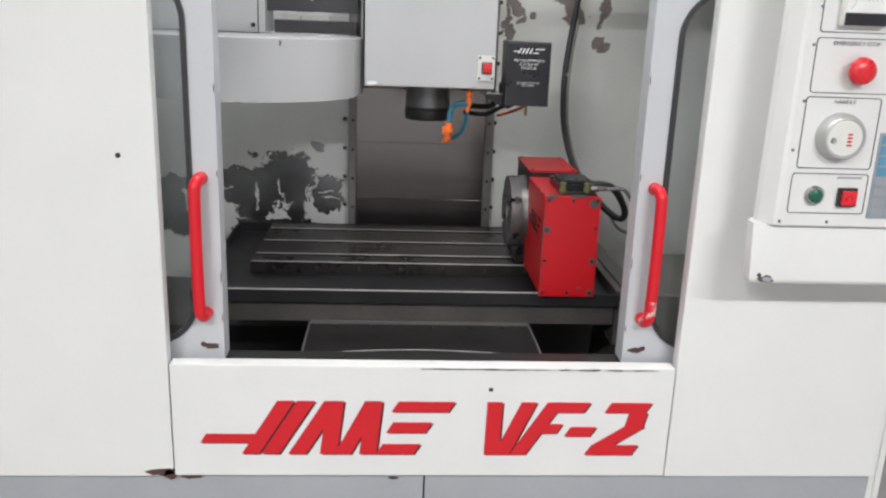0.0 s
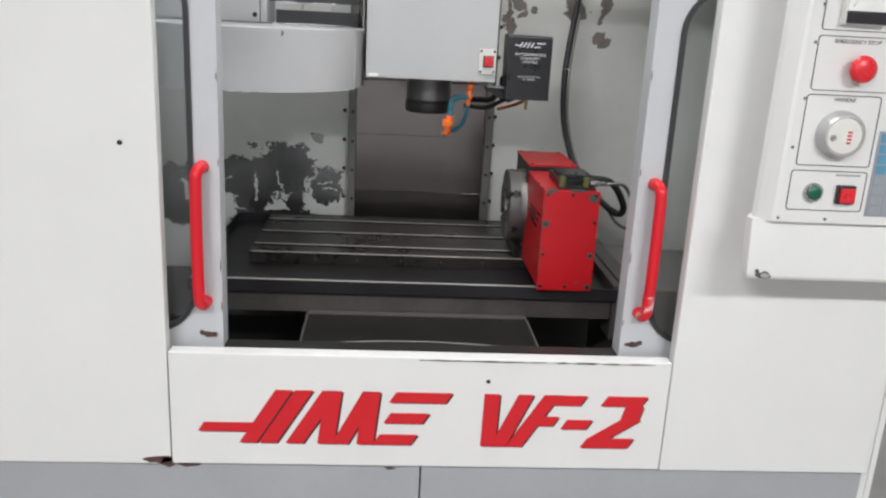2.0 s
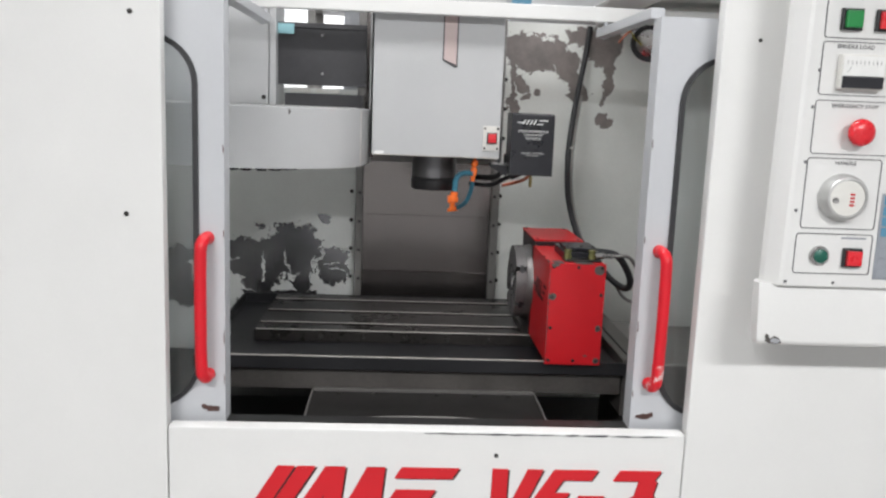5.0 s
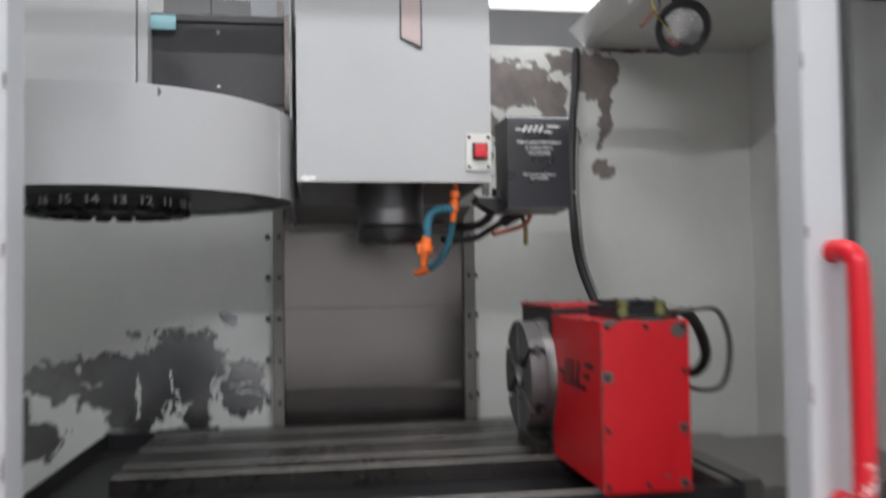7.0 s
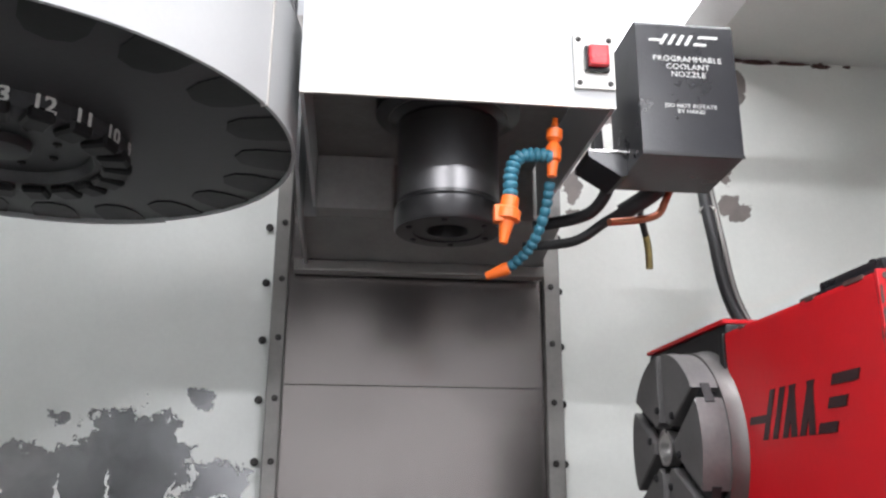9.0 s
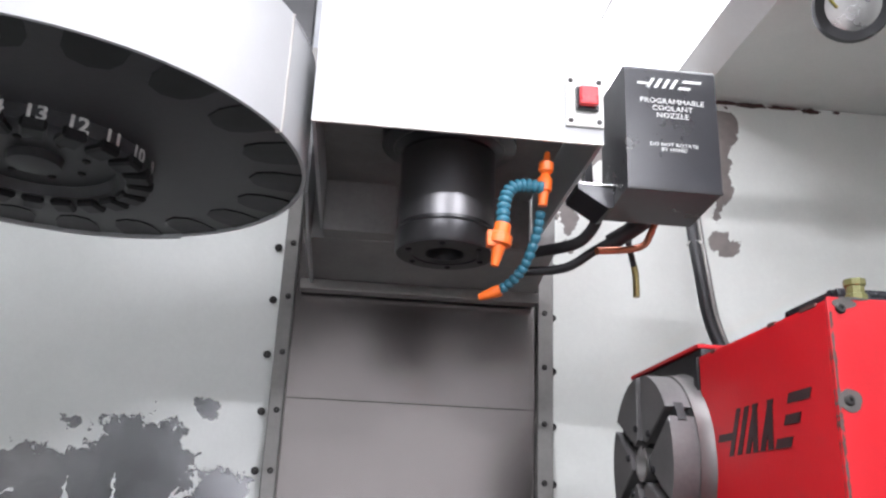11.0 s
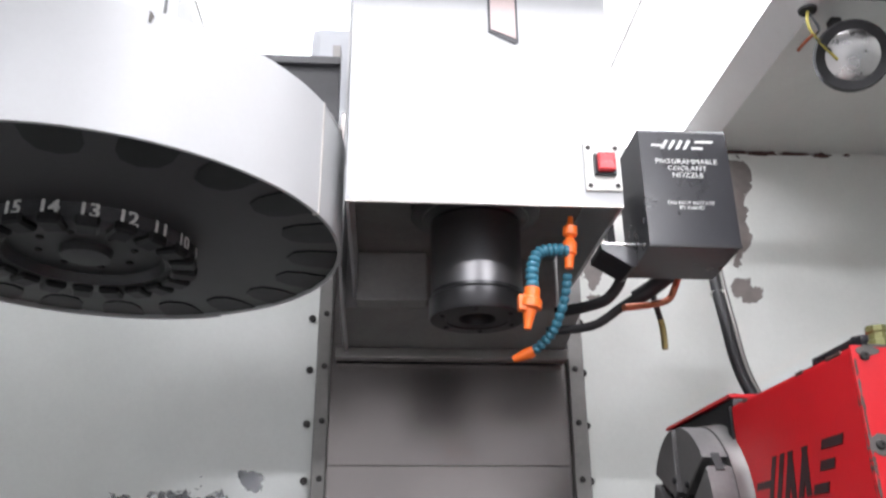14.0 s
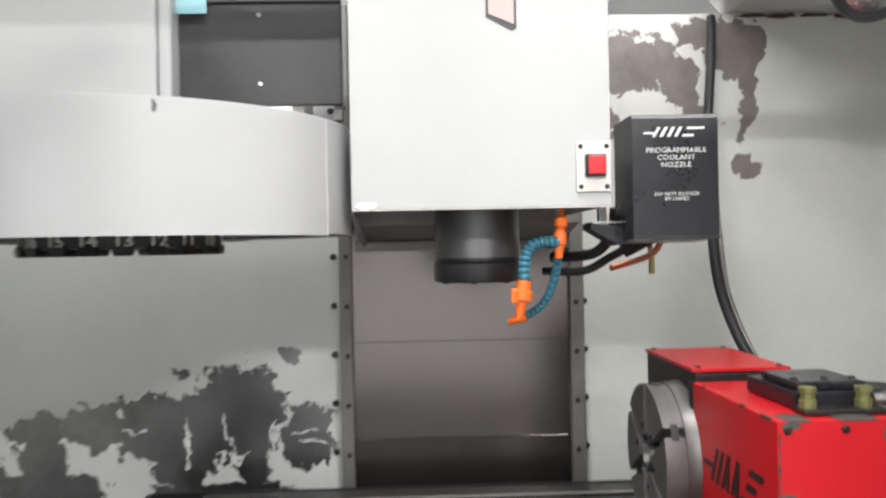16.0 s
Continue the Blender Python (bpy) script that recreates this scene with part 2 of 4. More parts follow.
M_BLUE = surface("blue_plastic", (0.035, 0.165, 0.235), 0.4, 0, 0.08, 20, 150, 0.03)
M_COPPER = surface("copper_tube", (0.42, 0.14, 0.08), 0.35, 0.9, 0.2, 30, 200, 0.05)
M_BRASS = surface("brass_fitting", (0.42, 0.33, 0.14), 0.35, 0.9, 0.3, 30, 200, 0.05)
M_KNOB = surface("silver_grey_plastic", (0.50, 0.50, 0.49), 0.34, 0.45, 0.06, 10, 200, 0.03)
M_NUMBER = surface("worn_white_numbers", (0.70, 0.70, 0.67), 0.5, 0, 0.25, 90, 300, 0.02)
M_PANEL = surface("panel_light_grey", (0.68, 0.67, 0.63), 0.42, 0, 0.03, 4, 220, 0.03)
M_INK = surface("dark_ink", (0.05, 0.05, 0.055), 0.5, 0, 0.1, 30, 200, 0.01)
M_WHITEINK = surface("white_ink", (0.78, 0.78, 0.76), 0.5, 0, 0.06, 30, 200, 0.01)
M_GREEN = surface("green_button", (0.01, 0.22, 0.05), 0.3, 0, 0.1, 30, 200, 0.02)
M_DGREEN = surface("dark_green_button", (0.01, 0.10, 0.07), 0.3, 0, 0.1, 30, 200, 0.02)
M_REDBTN = surface("red_button", (0.66, 0.02, 0.03), 0.28, 0, 0.05, 30, 200, 0.02)
M_RUST = surface("brown_primer_chip", (0.10, 0.05, 0.042), 0.6, 0.1, 0.4, 40, 200, 0.3)
M_TEAL = surface("teal_label", (0.30, 0.55, 0.60), 0.5, 0, 0.05, 30, 200, 0.02)
M_KEY = surface("blue_keypad", (0.10, 0.28, 0.42), 0.45, 0, 0.1, 30, 200, 0.02)
M_KEYCAP = surface("grey_keypad", (0.30, 0.32, 0.35), 0.45, 0, 0.1, 30, 200, 0.02)
M_DRUM = surface("dark_grey_drum", (0.052, 0.053, 0.056), 0.45, 0.1, 0.3, 12, 160, 0.08)
M_BLACKGREY = surface("faded_black_paint", (0.047, 0.046, 0.050), 0.42, 0, 0.3, 7, 180, 0.06)
M_CONCRETE = surface("concrete_floor", (0.30, 0.29, 0.28), 0.6, 0, 0.2, 1.5, 60, 0.2)
M_SHOPWALL = surface("shop_wall_paint", (0.75, 0.76, 0.77), 0.7, 0, 0.05, 0.7, 50, 0.1)
M_SHOPCEIL = surface("shop_ceiling", (0.72, 0.72, 0.72), 0.8, 0, 0.06, 1, 60, 0.1)
M_GLASS = glass("door_glass", (0.82, 0.85, 0.86), 0.04)
M_TUBE = glow("fluorescent_tube", (1.0, 0.98, 0.96), 9.0)
M_DIFFUSER = glow("added_panel_glow", (0.97, 0.985, 1.0), 1.9)
M_FLANGE = surface("roof_flange_steel", (0.66, 0.65, 0.64), 0.36, 0.3, 0.07, 5, 150, 0.05)
# shade under the roof front is put into this dark grey
M_ROOFPAN = surface("shaded_roof_underside", (0.085, 0.085, 0.088), 0.45, 0, 0.2, 5, 150, 0.06)
M_CARRIAGE = surface("grey_carriage_paint", (0.33, 0.325, 0.315), 0.45, 0.0, 0.22, 7, 150, 0.08, dirt=(0.12, 0.115, 0.11), dirt_amount=-0.04, dirt_scale=11)
M_WAYSHEET = surface("dull_way_sheet", (0.21, 0.20, 0.19), 0.36, 0.5, 0.22, 5, 130, 0.06, 0.1)
M_SPRAYED = surface("overspray_yellow_green", (0.20, 0.20, 0.07), 0.5, 0.35, 0.35, 40, 200, 0.1, dirt=(0.06, 0.05, 0.03), dirt_amount=0.0, dirt_scale=60)


# ---- mesh helpers ----
BASE = {}


def thing(name, at, label, category, group="", kind=""):
    e = new(name)
    e.empty_display_size = 0.05
    e.location = at
    BASE[e] = Vector(at)
    return tagged(e, label, category, group, kind)


def finish(bm, name, material, smooth=None):
    bmesh.ops.recalc_face_normals(bm, faces=bm.faces)
    me = bpy.data.meshes.new(name)
    bm.to_mesh(me)
    bm.free()
    me.materials.append(material)
    if smooth is not None:
        me.shade_smooth()
        me.set_sharp_from_angle(angle=radians(smooth))
    return me


def part(name, bm, material, parent, label="", smooth=None):
    """One mesh in world coordinates, linked under a thing or a part."""
    base = BASE[parent]
    bmesh.ops.translate(bm, verts=bm.verts, vec=-base)
    ob = new(name, finish(bm, name, material, smooth))
    ob.parent = parent
    BASE[ob] = base
    if label:
        ob["label"] = label
    return ob


def solo(name, bm, material, label, category, group="", kind="", smooth=None):
    """One mesh that is a thing, or a piece of the setting, of its own."""
    ob = new(name, finish(bm, name, material, smooth))
    BASE[ob] = Vector((0, 0, 0))
    return tagged(ob, label, category, group, kind)


def box(x0, x1, y0, y1, z0, z1, bevel=0.0, seg=2, bm=None):
    bm = bm or bmesh.new()
    m = Matrix.LocRotScale(((x0 + x1) / 2, (y0 + y1) / 2, (z0 + z1) / 2), None, (abs(x1 - x0), abs(y1 - y0), abs(z1 - z0)))
    r = bmesh.ops.create_cube(bm, size=1.0, matrix=m)
    if bevel:
        es = list({e for v in r["verts"] for e in v.link_edges})
        bmesh.ops.bevel(bm, geom=es, offset=bevel, segments=seg, profile=0.7, affect="EDGES")
    return bm


def cyl(p, q, r0, r1=None, seg=24, caps=True, bm=None):
    bm = bm or bmesh.new()
    p, q = Vector(p), Vector(q)
    d = q - p
    m = Matrix.Translation((p + q) / 2) @ d.to_track_quat("Z", "Y").to_matrix().to_4x4()
    bmesh.ops.create_cone(bm, cap_ends=caps, segments=seg, radius1=r0, radius2=r0 if r1 is None else r1, depth=d.length, matrix=m)
    return bm


def lathe(axis_p, axis_q, profile, seg=32, bm=None):
    """Turned shape: profile of (distance along the axis, radius)."""
    bm = bm or bmesh.new()
    p, q = Vector(axis_p), Vector(axis_q)
    m = Matrix.Translation(p) @ (q - p).to_track_quat("Z", "Y").to_matrix().to_4x4()
    rings = []
    for h, r in profile:
        rings.append([bm.verts.new(m @ Vector((r * math.cos(2 * math.pi * i / seg), r * math.sin(2 * math.pi * i / seg), h))) for i in range(seg)])
    for a, b in zip(rings, rings[1:]):
        for i in range(seg):
            bm.faces.new((a[i], a[(i + 1) % seg], b[(i + 1) % seg], b[i]))
    bm.faces.new(rings[0])
    bm.faces.new(rings[-1])
    return bm


def smooth_path(points, steps=8):
    pts = [Vector(p) for p in points]
    ext = [pts[0] * 2 - pts[1]] + pts + [pts[-1] * 2 - pts[-2]]
    out = []
    for i in range(1, len(ext) - 2):
        a, b, c, d = ext[i - 1:i + 3]
        for k in range(steps):
            t = k / steps
            out.append(0.5 * ((2 * b) + (c - a) * t + (2 * a - 5 * b + 4 * c - d) * t * t + (3 * b - a - 3 * c + d) * t ** 3))
    return out + [pts[-1]]


def tube(points, r, seg=10, steps=8, bm=None, ribs=0.0):
    bm = bm or bmesh.new()
    path = smooth_path(points, steps)
    rings, up = [], Vector((0.3, 0.2, 1)).normalized()
    for i, p in enumerate(path):
        d = (path[min(i + 1, len(path) - 1)] - path[max(i - 1, 0)]).normalized()
        u = (up - d * up.dot(d)).normalized()
        v = d.cross(u)
        up = u
        rr = r * (1 + (ribs if i % 2 else -ribs))
        rings.append([bm.verts.new(p + (u * math.cos(2 * math.pi * k / seg) + v * math.sin(2 * math.pi * k / seg)) * rr) for k in range(seg)])
    for a, b in zip(rings, rings[1:]):
        for k in range(seg):
            bm.faces.new((a[k], a[(k + 1) % seg], b[(k + 1) % seg], b[k]))
    bm.faces.new(rings[0])
    bm.faces.new(rings[-1])
    return bm


def prism(outline, y0, y1, bm=None):
    """A plate: an outline of (x, z) between two depths."""
    bm = bm or bmesh.new()
    a = [bm.verts.new((x, y0, z)) for x, z in outline]
    b = [bm.verts.new((x, y1, z)) for x, z in outline]
    bm.faces.new(a)
    bm.faces.new(b)
    for i in range(len(a)):
        j = (i + 1) % len(a)
        bm.faces.new((a[i], a[j], b[j], b[i]))
    return bm


def profile_x(outline, x0, x1, bm=None):
    """A bar along x: an outline of (y, z)."""
    bm = bm or bmesh.new()
    a = [bm.verts.new((x0, y, z)) for y, z in outline]
    b = [bm.verts.new((x1, y, z)) for y, z in outline]
    bm.faces.new(a)
    bm.faces.new(b)
    for i in range(len(a)):
        j = (i + 1) % len(a)
        bm.faces.new((a[i], a[j], b[j], b[i]))
    return bm


def words(text, size, m, bold=0.0):
    """Flat lettering, about its centre, set by the matrix m."""
    cu = bpy.data.curves.new("words", "FONT")
    cu.body, cu.size, cu.align_x, cu.align_y, cu.extrude, cu.resolution_u = text, size, "CENTER", "CENTER", 0.0002, 2
    cu.offset = bold
    ob = bpy.data.objects.new("words", cu)
    me = bpy.data.meshes.new_from_object(ob)
    bm = bmesh.new()
    bm.from_mesh(me)
    bmesh.ops.transform(bm, matrix=m, verts=bm.verts)
    bpy.data.objects.remove(ob)
    bpy.data.curves.remove(cu)
    bpy.data.meshes.remove(me)
    return bm


FRONT = Euler((radians(90), 0, 0)).to_matrix().to_4x4()


def front_words(text, size, x, y, z, wide=1.0):
    return words(text, size, Matrix.Translation((x, y, z)) @ Matrix.Diagonal((wide, 1, 1, 1)) @ FRONT)


def screw(p, d, r, name, material, parent):
    p, d = Vector(p), Vector(d).normalized()
    bm = lathe(p, p + d, [(-0.001, r), (r * 0.35, r), (r * 0.6, r * 0.75), (r * 0.6, r * 0.35), (r * 0.3, r * 0.3)], 12)
    return part(name, bm, material, parent, smooth=40)


def chip(points, y0, y1, rng, name, material, parent, rough=0.25):
    """An uneven flake in the plane of a panel, round the centre points (x, z, half width, half height)."""
    for x, z, rx, rz in points:
        n = 17
        bm = prism([(x + rx * math.cos(6.283 * i / n) * (1 + rng.uniform(-rough, rough)), z + rz * math.sin(6.283 * i / n) * (1 + rng.uniform(-rough, rough))) for i in range(n)], y0, y1)
        part(name, bm, material, parent)


# ---- workshop round the machine ----
solo("floor", box(-5, 5, -5, 6, -0.1, 0.0), M_CONCRETE, "grey concrete workshop floor", "floor", kind="structure")
solo("ceiling", box(-5, 5, -5, 6, 3.6, 3.7), M_SHOPCEIL, "pale workshop ceiling", "ceiling", kind="structure")
solo("wall_north", box(-5, 5, 6.0, 6.1, 0, 3.6), M_SHOPWALL, "pale painted workshop wall behind the machine", "wall", kind="structure")
solo("wall_south", box(-5, 5, -5.1, -5.0, 0, 3.6), M_SHOPWALL, "pale painted workshop wall", "wall", kind="structure")
solo("wall_west", box(-5.1, -5, -5, 6, 0, 3.6), M_SHOPWALL, "pale painted workshop wall", "wall", kind="structure")
solo("wall_east", box(5, 5.1, -5, 6, 0, 3.6), M_SHOPWALL, "pale painted workshop wall", "wall", kind="structure")


def ceiling_light(x, y, z, watts):
    th = thing("ceiling_light", (x, y, z), "white fluorescent batten added out of view to light the machine and rear wall", "ceiling light", "workshop ceiling lights")
    part("housing", box(x - 0.62, x + 0.62, y - 0.11, y + 0.11, z, z + 0.06, 0.01), M_WHITE, th)
    part("tube", cyl((x - 0.58, y - 0.05, z - 0.02), (x + 0.58, y - 0.05, z - 0.02), 0.014, seg=10), M_TUBE, th, "lit fluorescent tube")
    part("tube", cyl((x - 0.58, y + 0.05, z - 0.02), (x + 0.58, y + 0.05, z - 0.02), 0.014, seg=10), M_TUBE, th, "lit fluorescent tube")
    for sx in (-0.5, 0.5):
        part("hanger", cyl((x + sx, y, z + 0.06), (x + sx, y, 3.6), 0.004, seg=6), M_RAIL, th)
    # area lamp that gives the added batten its light
    la = bpy.data.lights.new("added_area_lamp", "AREA")
    la.shape, la.size, la.size_y, la.energy, la.color = "RECTANGLE", 1.2, 0.25, watts, (0.985, 0.99, 1.0)
    ob = new("added_area_lamp", la)
    ob.matrix_world = pose(x, y, z - 0.05)


for fx, fy, fz, fw in FIXTURES:
    ceiling_light(fx, fy, fz, fw)


# an added glowing panel, nearly joined to its neighbours
def light_panel(x, y):
    th = thing("added_glow_panel", (x, y, 2.98), "large white glowing panel added overhead to brighten the open top", "ceiling light", "workshop light panels")
    part("frame", box(x - 0.798, x + 0.798, y - 0.748, y + 0.748, 2.98, 3.04, 0.01), M_WHITE, th)
    part("diffuser", box(x - 0.785, x + 0.785, y - 0.735, y + 0.735, 2.965, 2.979), M_DIFFUSER, th, "glowing white sheet of the added panel")
    for sx in (-0.5, 0.5):
        part("hanger", cyl((x + sx, y, 3.04), (x + sx, y, 3.6), 0.004, seg=6), M_RAIL, th)


for fx, fy in GLOW_PANELS:
    light_panel(fx, fy)

rack = thing("storage_rack", (0.2, 3.65, 0.0), "dark steel storage rack standing behind the machine", "storage rack")
for x in (-0.60, 1.20):
    for y in (3.42, 3.88):
        part("post", box(x - 0.022, x + 0.022, y - 0.022, y + 0.022, 0.0, 2.10, 0.003), M_RAIL, rack)
for z in (0.4, 1.0, 1.55, 2.1):
    part("shelf", box(-0.63, 1.23, 3.39, 3.91, z, z + 0.03, 0.004), M_RAIL, rack)


def bin_box(x0, x1, h, material, label):
    th = thing("storage_bin", ((x0 + x1) / 2, 3.6, 2.13), label, "storage bin", "bins on the rack")
    part("front", box(x0, x1, 3.46, 3.468, 2.1305, 2.13 + h * 0.8, 0.002), material, th)
    part("back", box(x0, x1, 3.792, 3.80, 2.1305, 2.13 + h, 0.002), material, th)
    for x in (x0, x1 - 0.006):
        part("side", box(x, x + 0.006, 3.4685, 3.7915, 2.1305, 2.13 + h, 0.002), material, th)
    part("bottom", box(x0 + 0.0065, x1 - 0.0065, 3.4685, 3.7915, 2.1305, 2.137), material, th)


bin_box(0.16, 0.27, 0.14, M_ORANGE, "open orange plastic bin on the rack")
bin_box(0.51, 0.66, 0.16, M_KEY, "open blue plastic bin on the rack")

# ---- enclosure of the machine ----
rng = random.Random(4)
wall_front_left = solo("wall_front_left", box(-1.30, -0.492, 0.0, 0.03, 0.712, 1.98, 0.004), M_WHITE, "white enamelled sheet-metal front panel with small screw holes", "panel", kind="structure")
solo("wall_outer_left", box(-1.30, -1.28, 0.031, 1.30, 0.05, 1.98), M_WHITE, "white enamelled outer side panel", "panel", kind="structure")
solo("wall_outer_right", box(0.962, 0.975, 0.031, 1.30, 0.05, 1.98), M_WHITE, "white enamelled outer side panel", "panel", kind="structure")
solo("machine_base", box(-1.27, 0.955, 0.06, 1.30, 0.0, 0.545, 0.01), M_PLINTH, "grey painted machine base", "machine base", kind="structure")
solo("machine_column", box(-0.26, 0.26, 1.16, 1.75, 0.0, 2.1, 0.02), M_PLINTH, "grey painted column casting behind the way cover", "column", kind="structure")
wall_front_right = solo("wall_front_right", box(0.492, 0.935, 0.0, 0.03, 0.712, 1.98, 0.004), M_WHITE, "white enamelled sheet-metal front panel beside the doors", "panel", kind="structure")
sill = solo("wall_front_sill", box(-0.489, 0.489, -0.003, 0.03, 0.716, 0.952, 0.003), M_WHITE, "white enamelled panel below the doors with a red painted mark", "panel", kind="structure")
solo("plinth", box(-1.30, 0.0, 0.012, 0.05, 0.05, 0.709, 0.003), M_PLINTH, "grey painted base panel of the machine", "base panel", kind="structure")
solo("plinth", box(0.003, 0.935, 0.012, 0.05, 0.05, 0.709, 0.003), M_PLINTH, "grey painted base panel of the machine", "base panel", kind="structure")
for x, z, r, par in ((-0.556, 1.348, 0.0045, wall_front_left), (-0.542, 1.697, 0.0045, wall_front_left), (-0.558, 1.722, 0.003, wall_front_left), (0.126, 0.905, 0.006, sill), (0.56, 1.695, 0.0035, wall_front_right)):
    part("screw_hole", lathe((x, 0.001, z), (x, -0.02, z), [(0, r), (0.003, r), (0.0042, r * 0.7), (0.0046, r * 0.2)], 14), M_BOLT, par, "dark recessed screw")
chip([(-0.515, 0.722, 0.028, 0.008), (-0.498, 0.718, 0.014, 0.012)], -0.0008, 0.002, rng, "paint_chip", M_RUST, wall_front_left)
chip([(-0.46, 0.706, 0.022, 0.006), (-0.06, 0.702, 0.01, 0.003)], 0.0108, 0.014, rng, "paint_chip", M_RUST, wall_front_left)
chip([(0.02 + 0.05 * i, 0.9475, rng.uniform(0.012, 0.03), rng.uniform(0.0008, 0.0018)) for i in range(9)], -0.0038, 0.0, rng, "paint_chip", M_BLACKGREY, sill, 0.5)
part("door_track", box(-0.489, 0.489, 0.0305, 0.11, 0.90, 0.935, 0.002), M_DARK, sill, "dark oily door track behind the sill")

# mark painted on the sill panel: slanted bars and plain strokes in red
LEAN = 0.62


def slant(x, w, z0, z1, lean=LEAN):
    return [(x + (z0 - 0.765) * lean, z0), (x + w + (z0 - 0.765) * lean, z0), (x + w + (z1 - 0.765) * lean, z1), (x + (z1 - 0.765) * lean, z1)]


MARK = [slant(-0.452, 0.105, 0.789, 0.808), slant(-0.358, 0.033, 0.765, 0.879), slant(-0.320, 0.034, 0.765, 0.879), slant(-0.268, 0.034, 0.765, 0.879),
        slant(-0.206, 0.033, 0.765, 0.879, 0.12), slant(-0.178, 0.032, 0.765, 0.879, 0.52), slant(-0.129, 0.033, 0.765, 0.879, 0.10),
        slant(-0.124, 0.110, 0.857, 0.879), slant(-0.106, 0.076, 0.812, 0.834), slant(-0.097, 0.074, 0.765, 0.787),
        slant(0.118, 0.030, 0.765, 0.879, 0.02), slant(0.138, 0.030, 0.765, 0.879, 0.44), slant(0.169, 0.031, 0.765, 0.879), slant(0.186, 0.068, 0.858, 0.879), slant(0.186, 0.044, 0.812, 0.832),
        slant(0.252, 0.050, 0.806, 0.826), slant(0.321, 0.094, 0.765, 0.786), slant(0.304, 0.040, 0.7862, 0.828, 1.5), slant(0.382, 0.036, 0.8282, 0.858, 0.25), slant(0.297, 0.080, 0.8582, 0.879)]
# each bar gets a painted drop shadow: a dark copy shifted right and down
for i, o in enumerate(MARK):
    part("mark_shadow", prism([(x + 0.004, z - 0.003) for x, z in o], -0.00320 - 0.00002 * i, -0.0028), M_SHADOWINK, sill, "dark red drop shadow painted behind the bar")
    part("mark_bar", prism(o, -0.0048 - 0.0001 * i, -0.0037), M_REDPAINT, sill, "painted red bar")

# small printed note on the left front panel
for txt, x, z in (("CT TOOLING", -0.560, 1.741), ("ONLY", -0.555, 1.727)):
    part("printed_note", front_words(txt, 0.014, x, -0.0006, z), M_INK, wall_front_left, "small grey printed words")
part("printed_arrow", prism([(-0.507, 1.724), (-0.495, 1.724), (-0.498, 1.738), (-0.5, 1.756), (-0.504, 1.738)], -0.0008, 0.0005), M_INK, wall_front_left)

# inner walls
wall_back_left = solo("wall_back_left", box(-0.96, -0.209, 1.135, 1.155, 0.60, 1.60), M_BACK_L, "off-white painted rear wall with flaked paint", "wall", kind="structure")
wall_back_right = solo("wall_back_right", box(0.243, 0.96, 1.135, 1.155, 0.60, 1.826), M_BACK_R, "off-white painted rear wall with brown stains", "wall", kind="structure")
solo("wall_inner_left", box(-0.98, -0.96, 0.03, 1.155, 0.55, 1.83), M_INNER, "off-white painted inner side wall", "wall", kind="structure")
solo("wall_inner_right", box(0.94, 0.96, 0.03, 1.135, 0.55, 1.826), M_INNER, "off-white painted inner side wall", "wall", kind="structure")
roof = solo("ceiling_right", box(0.53, 0.96, 0.46, 1.155, 1.827, 1.842), M_INNER, "off-white roof panel of the enclosure", "roof", kind="structure")
part("roof_flange", prism([(0.484, 1.866), (0.488, 1.870), (0.5295, 1.8265), (0.5255, 1.8225)], 0.46, 1.134), M_FLANGE, roof, "bright folded flange along the roof edge")
chip([(0.585, 1.8215, 0.03, 0.003), (0.64, 1.821, 0.035, 0.0045), (0.70, 1.8215, 0.03, 0.0035), (0.755, 1.82, 0.018, 0.005), (0.81, 1.822, 0.006, 0.003)], 1.1322, 1.1352, rng, "rust_spot", M_RUST, roof, 0.4)
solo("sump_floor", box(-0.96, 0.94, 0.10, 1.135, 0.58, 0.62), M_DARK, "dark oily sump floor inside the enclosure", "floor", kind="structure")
xw = thing("saddle_way_cover", (0.71, 0.66, 0.621), "dull grey telescopic sheet cover over the saddle ways", "way cover")
for k, (x0, x1) in enumerate(((0.5455, 0.70), (0.7005, 0.83), (0.8305, 0.938))):
    part("cover_sheet", profile_x([(0.455 + 0.004 * k, 0.621), (0.455 + 0.004 * k, 0.948 - 0.004 * k), (0.458 + 0.004 * k, 0.951 - 0.004 * k), (0.868 - 0.02 * k, 0.951 - 0.004 * k), (0.87 - 0.02 * k, 0.948 - 0.004 * k), (0.87 - 0.02 * k, 0.621)], x0, x1), M_WAYSHEET, xw)
    part("sheet_lip", box(x0 + 0.0005, x0 + 0.004, 0.456 + 0.004 * k, 0.866 - 0.02 * k, 0.9512 - 0.004 * k, 0.9522 - 0.004 * k), M_EDGE, xw, "worn bright sheet edge")
solo("chip_shelf", box(-0.96, -0.30, 0.70, 1.134, 0.66, 0.76, 0.004), M_DARK, "dark sheet-metal chip shelf below the rear wall", "shelf", kind="structure")
solo("front_beam", box(-0.95, 0.939, 0.535, 0.562, 1.772, 1.806, 0.003), M_WHITE, "white steel beam across the open top of the enclosure", "beam", kind="structure")
# coloured dark to stand for the shaded underside
solo("roof_front_panel", box(0.434, 0.939, 0.5625, 0.625, 1.780, 1.790, 0.002), M_ROOFPAN, "underside of the enclosure roof front, coloured dark for its shade", "panel", kind="structure")
